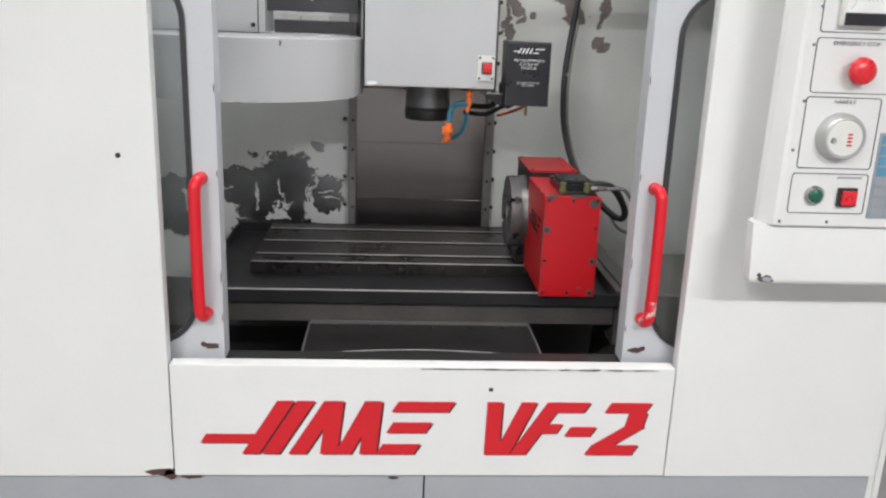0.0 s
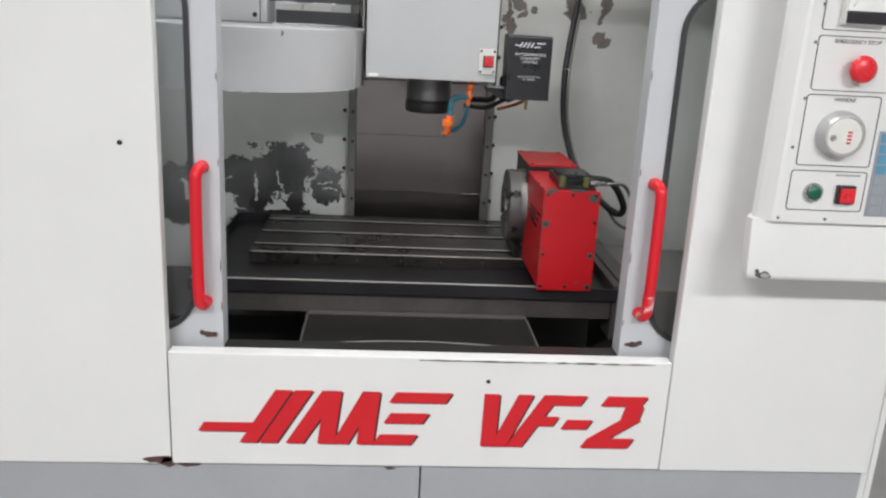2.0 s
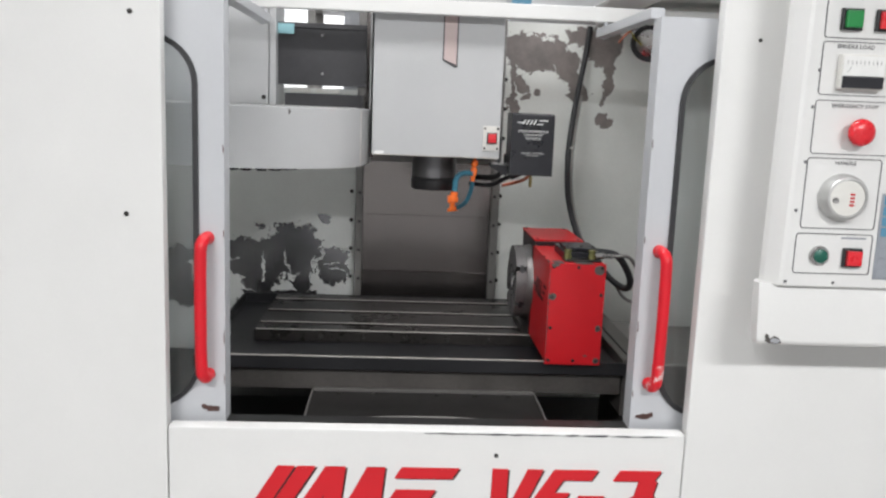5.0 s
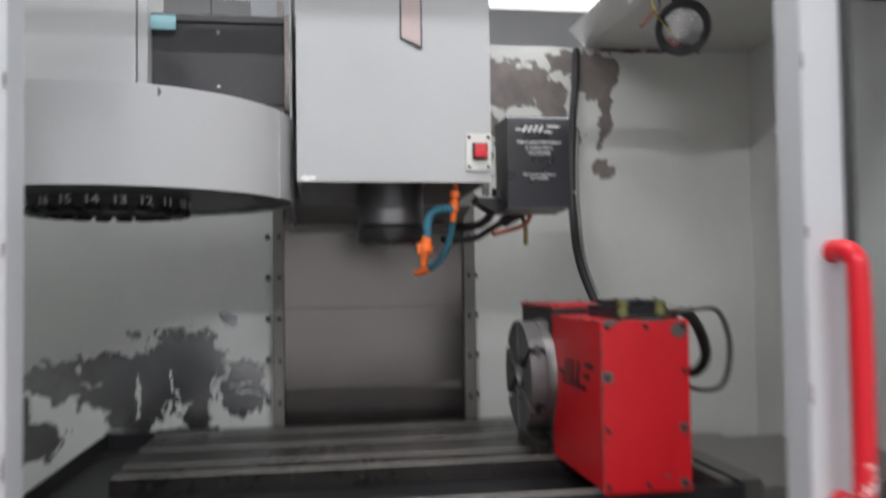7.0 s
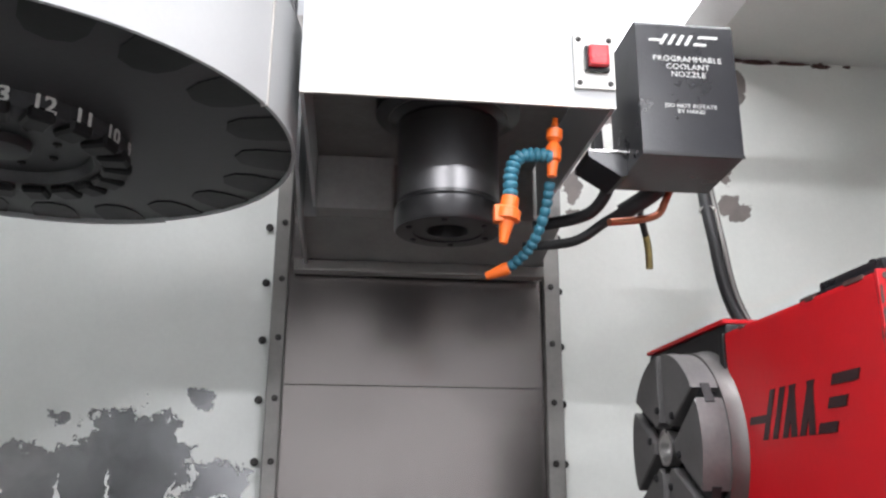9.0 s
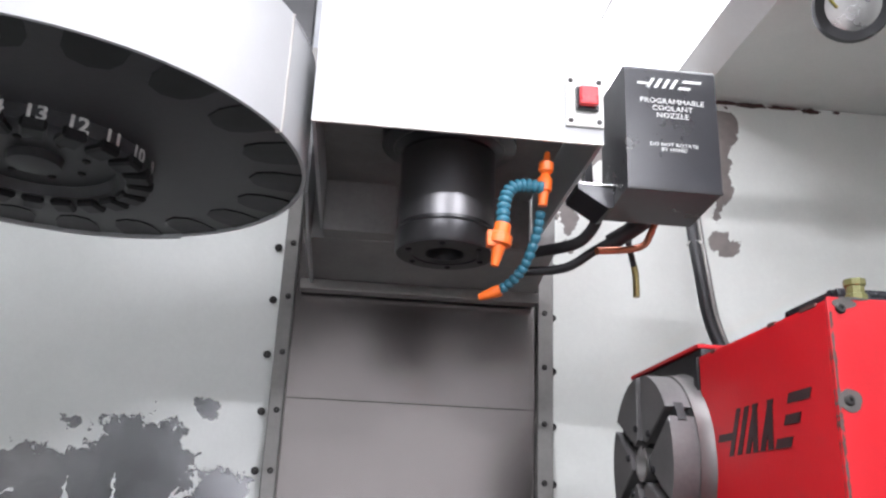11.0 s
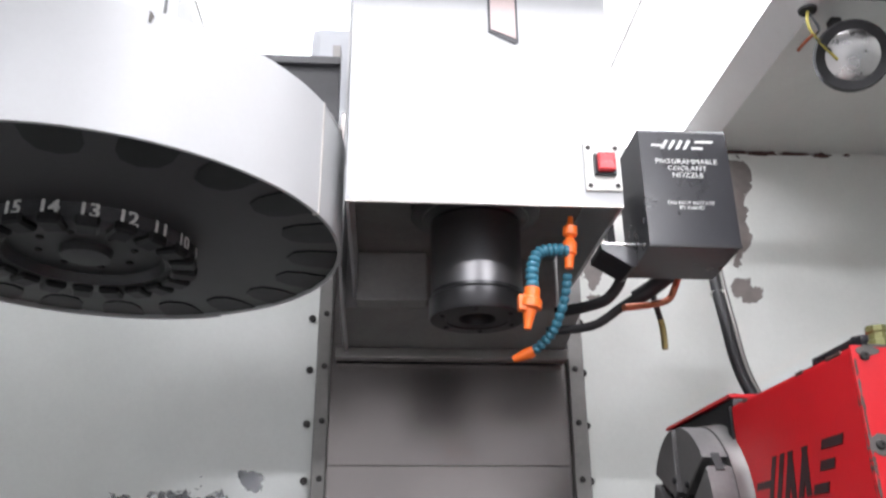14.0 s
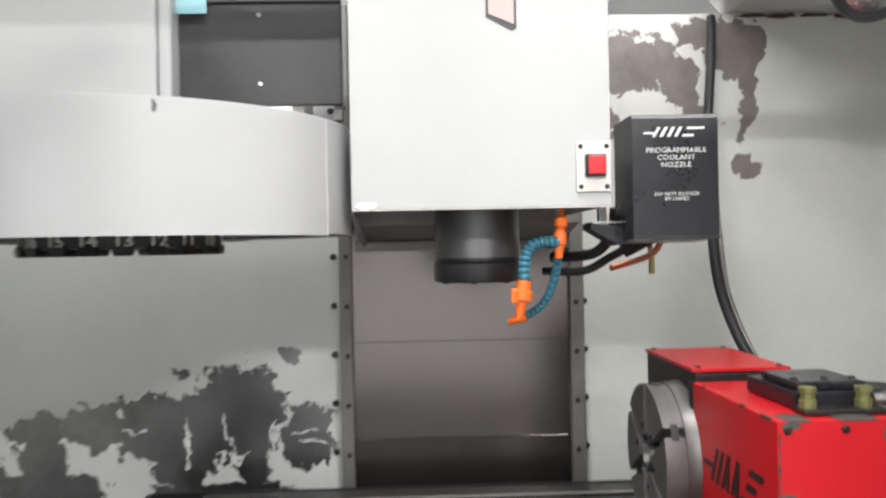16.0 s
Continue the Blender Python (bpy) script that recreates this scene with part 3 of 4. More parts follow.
for sx in (-1, 1):
    solo("side_rail", box(sx * 0.385, sx * 0.412, 0.09, 0.534, 1.734, 1.754, 0.002), M_DOOR, "grey folded rail above the sliding door", "rail", kind="structure")
    solo("side_rail_post", box(sx * 0.406, sx * 0.412, 0.5345, 0.560, 1.734, 1.7715), M_DOOR, "short grey post that carries the top beam", "post", kind="structure")


# ---- sliding doors ----
def rounded(x0, x1, z0, z1, r, n=8):
    pts = []
    for cx, cz, a0 in ((x1 - r, z1 - r, 0), (x0 + r, z1 - r, 90), (x0 + r, z0 + r, 180), (x1 - r, z0 + r, 270)):
        for i in range(n + 1):
            a = radians(a0 + 90 * i / n)
            pts.append((cx + r * math.cos(a), cz + r * math.sin(a)))
    return pts


def ring_plate(outer, inner, y0, y1):
    bm = bmesh.new()
    loops = []
    for y in (y0, y1):
        loops.append(([bm.verts.new((x, y, z)) for x, z in outer], [bm.verts.new((x, y, z)) for x, z in inner]))
    n = len(outer)
    for i in range(n):
        j = (i + 1) % n
        for o, k in loops:
            bm.faces.new((o[i], o[j], k[j], k[i]))
        bm.faces.new((loops[0][0][i], loops[0][0][j], loops[1][0][j], loops[1][0][i]))
        bm.faces.new((loops[0][1][i], loops[0][1][j], loops[1][1][j], loops[1][1][i]))
    return bm


def sliding_door(s, top):
    """A door whose inner edge stands open; s: -1 to the left, 1 to the right."""
    far = 0.86
    th = thing("sliding_door", (s * 0.6, 0.075, 0.956), "grey painted sliding door standing open, with a rubber-sealed window and red handle", "door", "sliding doors")

    def flip(pts):
        return [(s * x, z) for x, z in pts]

    win = rounded(0.446, 0.808, 0.976, 1.664, 0.084)
    x0, x1, z0, z1, n = 0.395, far, 0.941, top, 8
    outer = []
    for c in range(4):  # matching points on the door's square outline
        for i in range(n + 1):
            x, z = win[c * (n + 1) + i]
            t = i / n
            ends = [((x1, 1.58), (0.725, z1)), ((0.53, z1), (x0, 1.58)), ((x0, 1.06), (0.53, z0)), ((0.725, z0), (x1, 1.06))][c]
            corner = [(x1, z1), (x0, z1), (x0, z0), (x1, z0)][c]
            (a, b), k = ((ends[0], corner), t * 2) if t <= 0.5 else ((corner, ends[1]), t * 2 - 1)
            outer.append((a[0] + (b[0] - a[0]) * k, a[1] + (b[1] - a[1]) * k))
    part("door_panel", ring_plate(flip(outer), flip(win), 0.052, 0.058), M_DOOR, th)
    part("edge_return", box(s * 0.395, s * 0.401, 0.0585, 0.10, 0.941, top, 0.001), M_DOOR, th, "folded edge of the door")
    seal_o, seal_i = rounded(0.4415, 0.8125, 0.9715, 1.6685, 0.0885), rounded(0.451, 0.803, 0.981, 1.659, 0.079)
    part("window_seal", ring_plate(flip(seal_o), flip(seal_i), 0.046, 0.063), M_RUBBER, th, "black rubber window seal")
    g = part("window_pane", prism(flip(rounded(0.4515, 0.8025, 0.9815, 1.6585, 0.0785)), 0.053, 0.057), M_GLASS, th, "clear scratched safety glass")
    g.visible_shadow = False
    x = s * 0.432
    h = part("handle", tube([(x - s * 0.006, 0.051, 1.300), (x - s * 0.005, 0.034, 1.301), (x - s * 0.002, 0.024, 1.294), (x, 0.020, 1.275), (x + s * 0.001, 0.0195, 1.17), (x, 0.020, 1.062), (x - s * 0.002, 0.024, 1.043), (x - s * 0.005, 0.034, 1.036), (x - s * 0.006, 0.051, 1.037)], 0.0112, 16, 6), M_REDHANDLE, th, "red plastic pull handle with worn paint", smooth=60)
    if s > 0:
        part("worn_end", tube([(x, 0.0198, 1.085), (x, 0.020, 1.062), (x - s * 0.002, 0.024, 1.043), (x - s * 0.005, 0.034, 1.036)], 0.0115, 16, 6), M_WORNRED, h, "pale worn lower end of the handle", smooth=60)
    for z in (1.300, 1.037):
        part("handle_foot", lathe((x - s * 0.006, 0.052, z), (x - s * 0.006, 0.0, z), [(0, 0.0125), (0.003, 0.0125), (0.006, 0.011)], 18), M_REDHANDLE, h, smooth=40)
    chip([(s * 0.42, 0.968, 0.014, 0.006), (s * 0.435, 0.972, 0.006, 0.005)], 0.0510, 0.0525, rng, "paint_chip", M_RUST, th)
    for k in range(4):
        chip([(s * 0.3965, 1.0 + 0.16 * k + rng.uniform(-0.05, 0.05), 0.001, rng.uniform(0.003, 0.014))], 0.0512, 0.0525, rng, "paint_chip", M_RUST, th, 0.5)


sliding_door(-1, 1.755)
sliding_door(1, 1.735)

# ---- column: telescopic way covers, rails, bolts ----
way = thing("way_cover", (0.012, 1.12, 0.7), "grey brushed steel telescopic way cover on the column", "way cover")
for i, (z0, z1) in enumerate(((1.216, 1.42), (1.034, 1.219), (0.852, 1.037), (0.66, 0.855))):
    y = 1.112 + 0.004 * (3 - i)
    # the two lower sheets take the darker steel
    part("cover_sheet", box(-0.188, 0.216, y - 0.006 * (i == 0), y + 0.003, z0, z1, 0.0012, 1), M_STEEL if i < 2 else M_STEEL_LOWER, way, "" if i < 2 else "darker lower sheet")
part("top_sheet", box(-0.188, 0.216, 1.13, 1.134, 1.42, 1.88), M_STEEL, way)
for s, x0, x1 in ((-1, -0.210, -0.187), (1, 0.216, 0.242)):
    rl = thing("column_rail", ((x0 + x1) / 2, 1.11, 0.65), "grey steel guide strip bolted beside the way cover", "rail", "column rails")
    part("strip", box(x0, x1, 1.103, 1.134, 0.62, 1.84, 0.0015, 1), M_RAIL, rl)
    for k in range(-4, 6):
        z = 1.194 + 0.0912 * k
        screw(((x0 + x1) / 2 - s * 0.002, 1.103, z), (0, -1, 0), 0.0048, "bolt", M_BOLT, rl)
        screw((x0 - 0.013 if s < 0 else x1 + 0.006, 1.134 if s < 0 else 1.134, z), (0, -1, 0), 0.0062, "bolt", M_BOLT, rl)

# ---- spindle head ----
HZ = 1.437
head = thing("spindle_head", (0.012, 0.8, HZ), "grey painted spindle head with a bare steel underside", "spindle head")
part("front_cover", box(-0.145, 0.172, 0.58, 0.584, HZ, 2.15, 0.0015), M_COVER, head, "light grey painted sheet-metal cover")
for x in (-0.145, 0.168):
    part("side_cover", box(x, x + 0.004, 0.5842, 0.93, HZ, 2.15), M_COVER, head, "light grey painted side sheet")
part("cover_top", box(-0.145, 0.172, 0.58, 0.93, 2.151, 2.156), M_COVER, head)
part("cover_edge", box(-0.1445, 0.1715, 0.5795, 0.5835, HZ - 0.002, HZ - 0.0002), M_EDGE, head, "worn bright lower edge")
chip([(-0.128, HZ + 0.004, 0.014, 0.004)], 0.5792, 0.581, rng, "paint_chip", M_WHITEINK, head)
part("underside_plate", box(-0.1405, 0.1635, 0.5845, 0.944, 1.505, 1.512), M_UNDER, head)
part("casting_face", box(-0.1405, -0.036, 0.905, 0.944, 1.428, 1.5045, 0.003), M_CARRIAGE, head, "oily grey casting boss")
part("casting_back", box(-0.0355, 0.1635, 0.930, 0.944, 1.428, 1.5045), M_UNDER, head, "dark oily casting")
part("casting_web", profile_x([(0.9445, 1.428), (1.085, 1.405), (1.105, 1.40), (1.105, 1.80), (0.966, 1.80), (0.9445, 1.50)], -0.166, 0.206), M_CARRIAGE, head, "sloping grey carriage underside")
part("carriage_lip", box(-0.178, 0.212, 1.080, 1.108, 1.386, 1.404, 0.003), M_WAYSHEET, head, "steel wiper lip")
part("side_plate", profile_x([(0.80, 1.44), (0.93, 1.405), (1.09, 1.395), (1.09, 1.98), (0.80, 1.98)], -0.162, -0.158), M_COVER, head, "thin grey side sheet")
sp = part("spindle", lathe((0.017, 0.722, 1.505), (0.017, 0.722, 1.0), [(0, 0.084), (0.022, 0.084), (0.026, 0.070), (0.030, 0.0610), (0.033, 0.0578), (0.134, 0.0578), (0.138, 0.0608), (0.159, 0.0608), (0.163, 0.0585), (0.163, 0.040), (0.1615, 0.039), (0.1615, 0.024), (0.14, 0.021)], 56), M_SPINDLE, head, "black and bright ground spindle nose", smooth=35)
part("nose_band", lathe((0.017, 0.722, 1.468), (0.017, 0.722, 1.0), [(0, 0.0582), (0.093, 0.0582)], 56), M_NOSE, sp, "polished steel band", smooth=35)
part("nose_groove", lathe((0.017, 0.722, 1.372), (0.017, 0.722, 1.0), [(0, 0.0584), (0.0012, 0.0584)], 56), M_DARKIRON, sp, "dark turned groove", smooth=35)
part("collar_ring", lathe((0.017, 0.722, 1.482), (0.017, 0.722, 1.0), [(0, 0.0695), (0.002, 0.0700), (0.004, 0.0695)], 56), M_CHROME2, sp, "thin bright collar edge", smooth=35)
for a in range(6):
    an = radians(60 * a + 20)
    screw((0.017 + 0.048 * math.cos(an), 0.722 + 0.048 * math.sin(an), 1.342), (0, 0, -1), 0.0038, "bolt", M_DARKIRON, sp)
sw = part("switch_plate", box(0.129, 0.171, 0.576, 0.5795, 1.454, 1.515, 0.001), M_PANEL, head, "cream switch plate")
for x in (0.134, 0.166):
    for z in (1.460, 1.509):
        screw((x, 0.5765, z), (0, -1, 0), 0.003, "screw", M_BOLT, sw)
part("switch_bezel", box(0.139, 0.164, 0.570, 0.5758, 1.472, 1.499, 0.001), M_BLACKBOX, sw)
part("switch_button", box(0.1415, 0.1615, 0.562, 0.5698, 1.4745, 1.4965, 0.002), M_REDBTN, sw, "square red push button")
part("pennant_decal", prism([(0.022, 1.81), (0.059, 1.81), (0.059, 1.655), (0.054, 1.652), (0.022, 1.669)], 0.5785, 0.580), M_INK, head, "brown-edged pennant decal")
part("decal_face", prism([(0.025, 1.81), (0.056, 1.81), (0.056, 1.659), (0.025, 1.672)], 0.5775, 0.5784), surface("faded_salmon_decal", (0.50, 0.40, 0.385), 0.5), head)

# ---- programmable nozzle box ----
cb = thing("coolant_nozzle_box", (0.258, 0.64, 1.385), "black coated metal box with white printing beside the spindle head", "control box")
part("case", profile_x([(0.597, 1.396), (0.597, 1.545), (0.601, 1.550), (0.69, 1.550), (0.69, 1.390)], 0.203, 0.311), M_BLACKBOX, cb)
part("case_fold", box(0.2025, 0.3115, 0.5955, 0.5975, 1.3940, 1.3980, 0.0008), M_RUBBER, cb)
part("bracket", prism([(0.160, 1.417), (0.2025, 1.413), (0.2025, 1.390), (0.196, 1.388), (0.160, 1.410)], 0.645, 0.70), M_BLACKBOX, cb, "folded black bracket")
part("bracket_plate", box(0.163, 0.2025, 0.648, 0.698, 1.4175, 1.4195), M_CHROME, cb, "bright bracket plate")
part("bracket_post", profile_x([(0.676, 1.4196), (0.690, 1.4196), (0.700, 1.50), (0.686, 1.50)], 0.178, 0.188), M_BLACKBOX, cb)
for txt, z, sz in (("PROGRAMMABLE", 1.508, 0.0088), ("COOLANT", 1.499, 0.0088), ("NOZZLE", 1.490, 0.0088), ("DO NOT ROTATE", 1.4535, 0.0062), ("BY HAND", 1.4475, 0.0062)):
    part("lettering", front_words(txt, sz, 0.258, 0.5964, z - 0.003, 1.12), M_WHITEINK, cb, "small white printed words")
for o in [[(0.217, 1.5285), (0.233, 1.5285), (0.234, 1.531), (0.218, 1.531)]] + [[(0.228 + 0.0092 * i, 1.525), (0.232 + 0.0092 * i, 1.525), (0.239 + 0.0092 * i, 1.537), (0.235 + 0.0092 * i, 1.537)] for i in range(4)] + [[(0.266, 1.525), (0.280, 1.525), (0.281, 1.528), (0.267, 1.528)], [(0.271, 1.534), (0.293, 1.534), (0.295, 1.537), (0.273, 1.537)]]:
    part("mark_bar", prism([(x, z - 0.003) for x, z in o], 0.5962, 0.5968), M_WHITEINK, cb, "white printed bar")
part("copper_tube", tube([(0.278, 0.69, 1.405), (0.278, 0.718, 1.402), (0.276, 0.730, 1.392), (0.268, 0.733, 1.378), (0.245, 0.725, 1.368), (0.200, 0.708, 1.357)], 0.0045, 10, 6), M_COPPER, cb, "bent copper coolant tube", smooth=60)
part("lead_tube", tube([(0.262, 0.70, 1.404), (0.266, 0.76, 1.412), (0.275, 0.81, 1.408), (0.288, 0.838, 1.398), (0.294, 0.846, 1.385)], 0.0042, 10, 6), M_RUBBER, cb, "dark bent tube", smooth=60)
part("lead_tube_end", tube([(0.294, 0.846, 1.386), (0.297, 0.849, 1.37), (0.297, 0.849, 1.343)], 0.0047, 10, 6), M_BRASS, cb, "dull brass tube end", smooth=60)
part("elbow", tube([(0.21, 0.72, 1.44), (0.208, 0.73, 1.408), (0.195, 0.74, 1.385), (0.175, 0.75, 1.375), (0.13, 0.78, 1.372)], 0.0075, 12, 6), M_RUBBER, cb, "black rubber coolant hose", smooth=60)
part("feed_hose", tube([(0.262, 0.70, 1.40), (0.245, 0.73, 1.392), (0.21, 0.75, 1.372), (0.175, 0.77, 1.352), (0.12, 0.80, 1.352)], 0.006, 12, 6), M_RUBBER, cb, "black rubber coolant hose", smooth=60)
part("hose_boot", tube([(0.262, 0.71, 1.402), (0.248, 0.728, 1.393), (0.226, 0.741, 1.380)], 0.0108, 12, 4), M_RUBBER, cb, smooth=60)


# ---- segmented coolant hoses ----
def segment_hose(name, pts, tip, valve, r):
    th = thing(name, pts[0], "blue segmented coolant hose with orange valve and nozzle under the head", "coolant hose", "coolant hoses")
    path = smooth_path(pts, 3)
    for a, b in zip(path, path[1:]):
        d = b - a
        part("segment", lathe(a, b, [(0, r * 0.72), (d.length * 0.22, r * 0.98), (d.length * 0.5, r), (d.length * 0.8, r * 0.86), (d.length * 1.06, r * 0.66)], 14), M_BLUE, th, smooth=50)
    a, b = Vector(pts[-1]), Vector(tip)
    if valve:
        part("nozzle_valve", lathe(a, b, [(0, 0.009), (0.012, 0.0095), (0.014, 0.013), (0.024, 0.013), (0.026, 0.008), ((b - a).length, 0.004)], 14), M_ORANGE, th, "orange shut-off valve and nozzle", smooth=40)
        c = a.lerp(b, 0.45)
        part("valve_lever", box(c.x - 0.014, c.x - 0.004, c.y - 0.008, c.y + 0.004, c.z - 0.006, c.z + 0.012, 0.002), M_ORANGE, th)
    else:
        part("nozzle", lathe(a, b, [(0, 0.0068), (0.006, 0.0072), (0.010, 0.0066), ((b - a).length, 0.0042)], 14), M_ORANGE, th, "orange nozzle", smooth=40)
    return th


h1 = segment_hose("coolant_hose", [(0.112, 0.615, 1.394), (0.092, 0.612, 1.394), (0.075, 0.61, 1.388), (0.068, 0.61, 1.370), (0.067, 0.61, 1.346)], (0.059, 0.61, 1.298), True, 0.0078)
segment_hose("coolant_hose", [(0.113, 0.63, 1.372), (0.112, 0.645, 1.350), (0.105, 0.66, 1.324), (0.095, 0.675, 1.307), (0.080, 0.69, 1.295)], (0.0565, 0.70, 1.287), False, 0.0060)
part("manifold", lathe((0.117, 0.614, 1.437), (0.112, 0.617, 1.375), [(0, 0.003), (0.010, 0.004), (0.013, 0.0085), (0.023, 0.0085), (0.027, 0.0045), (0.033, 0.0085), (0.046, 0.0085), (0.048, 0.006), (0.064, 0.005)], 14), M_ORANGE, h1, "orange manifold valve", smooth=40)

# ---- tool carousel ----
CX, CY, CR = -0.437, 0.661, 0.287
car = thing("tool_carousel", (CX, CY, 1.38), "round tool carousel under a light grey painted cover", "tool carousel")


def shell(a0, a1, z0, z1, r0, r1, seg):
    bm = bmesh.new()
    cols = []
    for i in range(seg + 1):
        a = radians(a0 + (a1 - a0) * i / seg)
        c, s = math.cos(a), math.sin(a)
        cols.append([bm.verts.new((CX + r * c, CY + r * s, z)) for r, z in ((r0, z0), (r1, z0), (r1, z1), (r0, z1))])
    for p, q in zip(cols, cols[1:]):
        for k in range(4):
            bm.faces.new((p[k], p[(k + 1) % 4], q[(k + 1) % 4], q[k]))
    bm.faces.new(cols[0])
    bm.faces.new(cols[-1])
    return bm


part("cover_band", shell(-22.3, -290, 1.406, 1.543, CR - 0.004, CR, 72), M_COVER, car, "light grey curved cover band", smooth=30)
# the light caught by the seam is put into this bright strip
part("seam_strip", shell(-21.95, -22.3, 1.405, 1.5435, CR - 0.006, CR + 0.0012, 2), M_EDGE, car, "folded seam edge coloured bright for its highlight")
part("seam_gap", shell(-21.55, -21.94, 1.4055, 1.5432, CR - 0.006, CR + 0.0002, 2), M_DARK, car, "dark seam")
part("end_band", shell(-21.6, 70, 1.408, 1.541, CR - 0.006, CR - 0.002, 28), M_COVER, car, "light grey curved end band", smooth=30)
part("cover_top", lathe((CX, CY, 1.541), (CX, CY, 2), [(0, CR - 0.001), (0.003, CR - 0.002), (0.0035, 0.05)], 72), M_COVER, car, smooth=30)
part("cover_chip", lathe((CX + 0.11, CY - CR * 0.918, 1.534), (CX + 0.11, CY - CR * 0.918 - 0.1, 1.534), [(0, 0.0075), (0.0006, 0.0075)], 7), M_SADDLE, car)
base = part("base_disc", lathe((CX, CY, 1.412), (CX, CY, 2), [(0, CR - 0.005), (0.004, CR - 0.005)], 72), M_BLACKGREY, car, "black painted base disc")
# recesses are flat plates; their inner shade is put into the black colour
for k in range(20):
    a = radians(18 * k + 9)
    bm = bmesh.new()
    ol = [(0.280, -0.028), (0.280, 0.028), (0.246, 0.026), (0.228, 0.018), (0.221, 0.0), (0.228, -0.018), (0.246, -0.026)]
    ca, sa = math.cos(a), math.sin(a)
    lo = [bm.verts.new((CX + r * ca - w * sa, CY + r * sa + w * ca, 1.4105)) for r, w in ol]
    hi = [bm.verts.new((CX + r * ca - w * sa, CY + r * sa + w * ca, 1.4119)) for r, w in ol]
    bm.faces.new(lo)
    bm.faces.new(hi)
    for q in range(7):
        bm.faces.new((lo[q], lo[(q + 1) % 7], hi[(q + 1) % 7], hi[q]))
    part("tool_recess", bm, M_HOLE, base, "flat black plate for the shaded tool recess")
DX0, DY0 = -0.450, 0.672
drum = part("drum", lathe((DX0, DY0, 1.414), (DX0, DY0, 1.0), [(0, 0.124), (0.018, 0.124), (0.020, 0.119), (0.020, 0.090), (0.008, 0.085), (0.008, 0.03), (0.018, 0.028), (0.020, 0.012)], 60), M_DRUM, car, "grey-black drum with numbered tool pockets", smooth=35)
for k in range(20):
    th_ = radians(18 * k + 1)
    d = Vector((math.sin(th_), -math.cos(th_), 0))
    m = Matrix.Translation(Vector((DX0, DY0, 1.3935)) + d * 0.112) @ Matrix.Rotation(th_, 4, "Z")
    bm = bmesh.new()
    bmesh.ops.create_cube(bm, size=1, matrix=m @ Matrix.Diagonal((0.025, 0.030, 0.014, 1)))
    bmesh.ops.bevel(bm, geom=bm.edges[:], offset=0.003, segments=1, affect="EDGES")
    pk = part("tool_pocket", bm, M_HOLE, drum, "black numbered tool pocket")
    no = (14 - k - 1) % 20 + 1
    if 9 <= no <= 16:
        part("pocket_number", words(str(no), 0.0235, Matrix.Translation(Vector((DX0, DY0, 1.4035)) + d * 0.1265) @ Matrix.Rotation(th_, 4, "Z") @ FRONT, 0.0007), M_NUMBER, drum, "worn white pocket number")
for k in range(8):
    a = radians(45 * k)
    screw((DX0 + 0.055 * math.cos(a), DY0 + 0.055 * math.sin(a), 1.406), (0, 0, -1), 0.005, "bolt", M_BOLT, drum)

mc = thing("carousel_mount", (-0.55, 0.8, 1.546), "light grey painted mounting plate standing on the carousel", "mounting plate")
part("plate", box(-0.75, -0.424, 0.74, 0.90, 1.5465, 1.92, 0.003), M_COVER, mc)
screw((-0.435, 0.74, 1.565), (0, -1, 0), 0.006, "bolt", M_BOLT, mc)
part("side_sheet", box(-0.422, -0.405, 0.745, 0.90, 1.5465, 1.86, 0.002), M_COVER, mc)

bx = thing("motor_guard", (-0.29, 0.8, 1.546), "black sheet-metal guard panel with a small teal label", "guard panel")
part("panel", box(-0.411, -0.171, 0.785, 0.80, 1.601, 1.762, 0.002), M_BLACKGREY, bx)
part("foot", box(-0.39, -0.18, 0.801, 0.84, 1.5465, 1.580), M_BLACKGREY, bx)
part("post", box(-0.185, -0.173, 0.801, 0.83, 1.581, 1.80), M_RAIL, bx)
part("connector", box(-0.372, -0.322, 0.802, 0.83, 1.5815, 1.594, 0.001), M_PANEL, bx, "cream connector strip")
part("connector", box(-0.305, -0.245, 0.802, 0.83, 1.5815, 1.592, 0.001), M_PANEL, bx, "cream connector strip")
part("top_fold", box(-0.411, -0.171, 0.776, 0.7845, 1.749, 1.762, 0.001), M_BLACKGREY, bx)
part("label", box(-0.405, -0.362, 0.774, 0.7758, 1.732, 1.758), M_TEAL, bx, "teal printed label")
for z in (1.632, 1.732):
    screw((-0.289, 0.7845, z), (0, -1, 0), 0.0035, "screw", M_CHROME, bx)

# ---- machine table, tray, saddle, way apron ----
TX0, TX1, TY0, TY1, TZ = -0.436, 0.47, 0.605, 1.008, 0.975
tb = thing("machine_table", ((TX0 + TX1) / 2, 0.8, 0.93), "oily dark cast-iron milling table with T-slots", "machine table")
SLOTS = [0.672, 0.806, 0.942]
edges = [TY0] + [v for s in SLOTS for v in (s - 0.009, s + 0.009)] + [TY1]
for a, b in zip(edges[::2], edges[1::2]):
    part("slot_land", box(TX0, TX1, a, b, TZ - 0.03, TZ, 0.0015), M_IRON, tb)
    part("land_edge", box(TX0 + 0.004, TX1 - 0.004, a + 0.0003, a + 0.006, TZ - 0.002, TZ + 0.0012), M_EDGE, tb, "bright worn slot edge")
part("slab", box(TX0, TX1, TY0, TY1, 0.9442, TZ - 0.0302, 0.0005), M_IRON, tb)
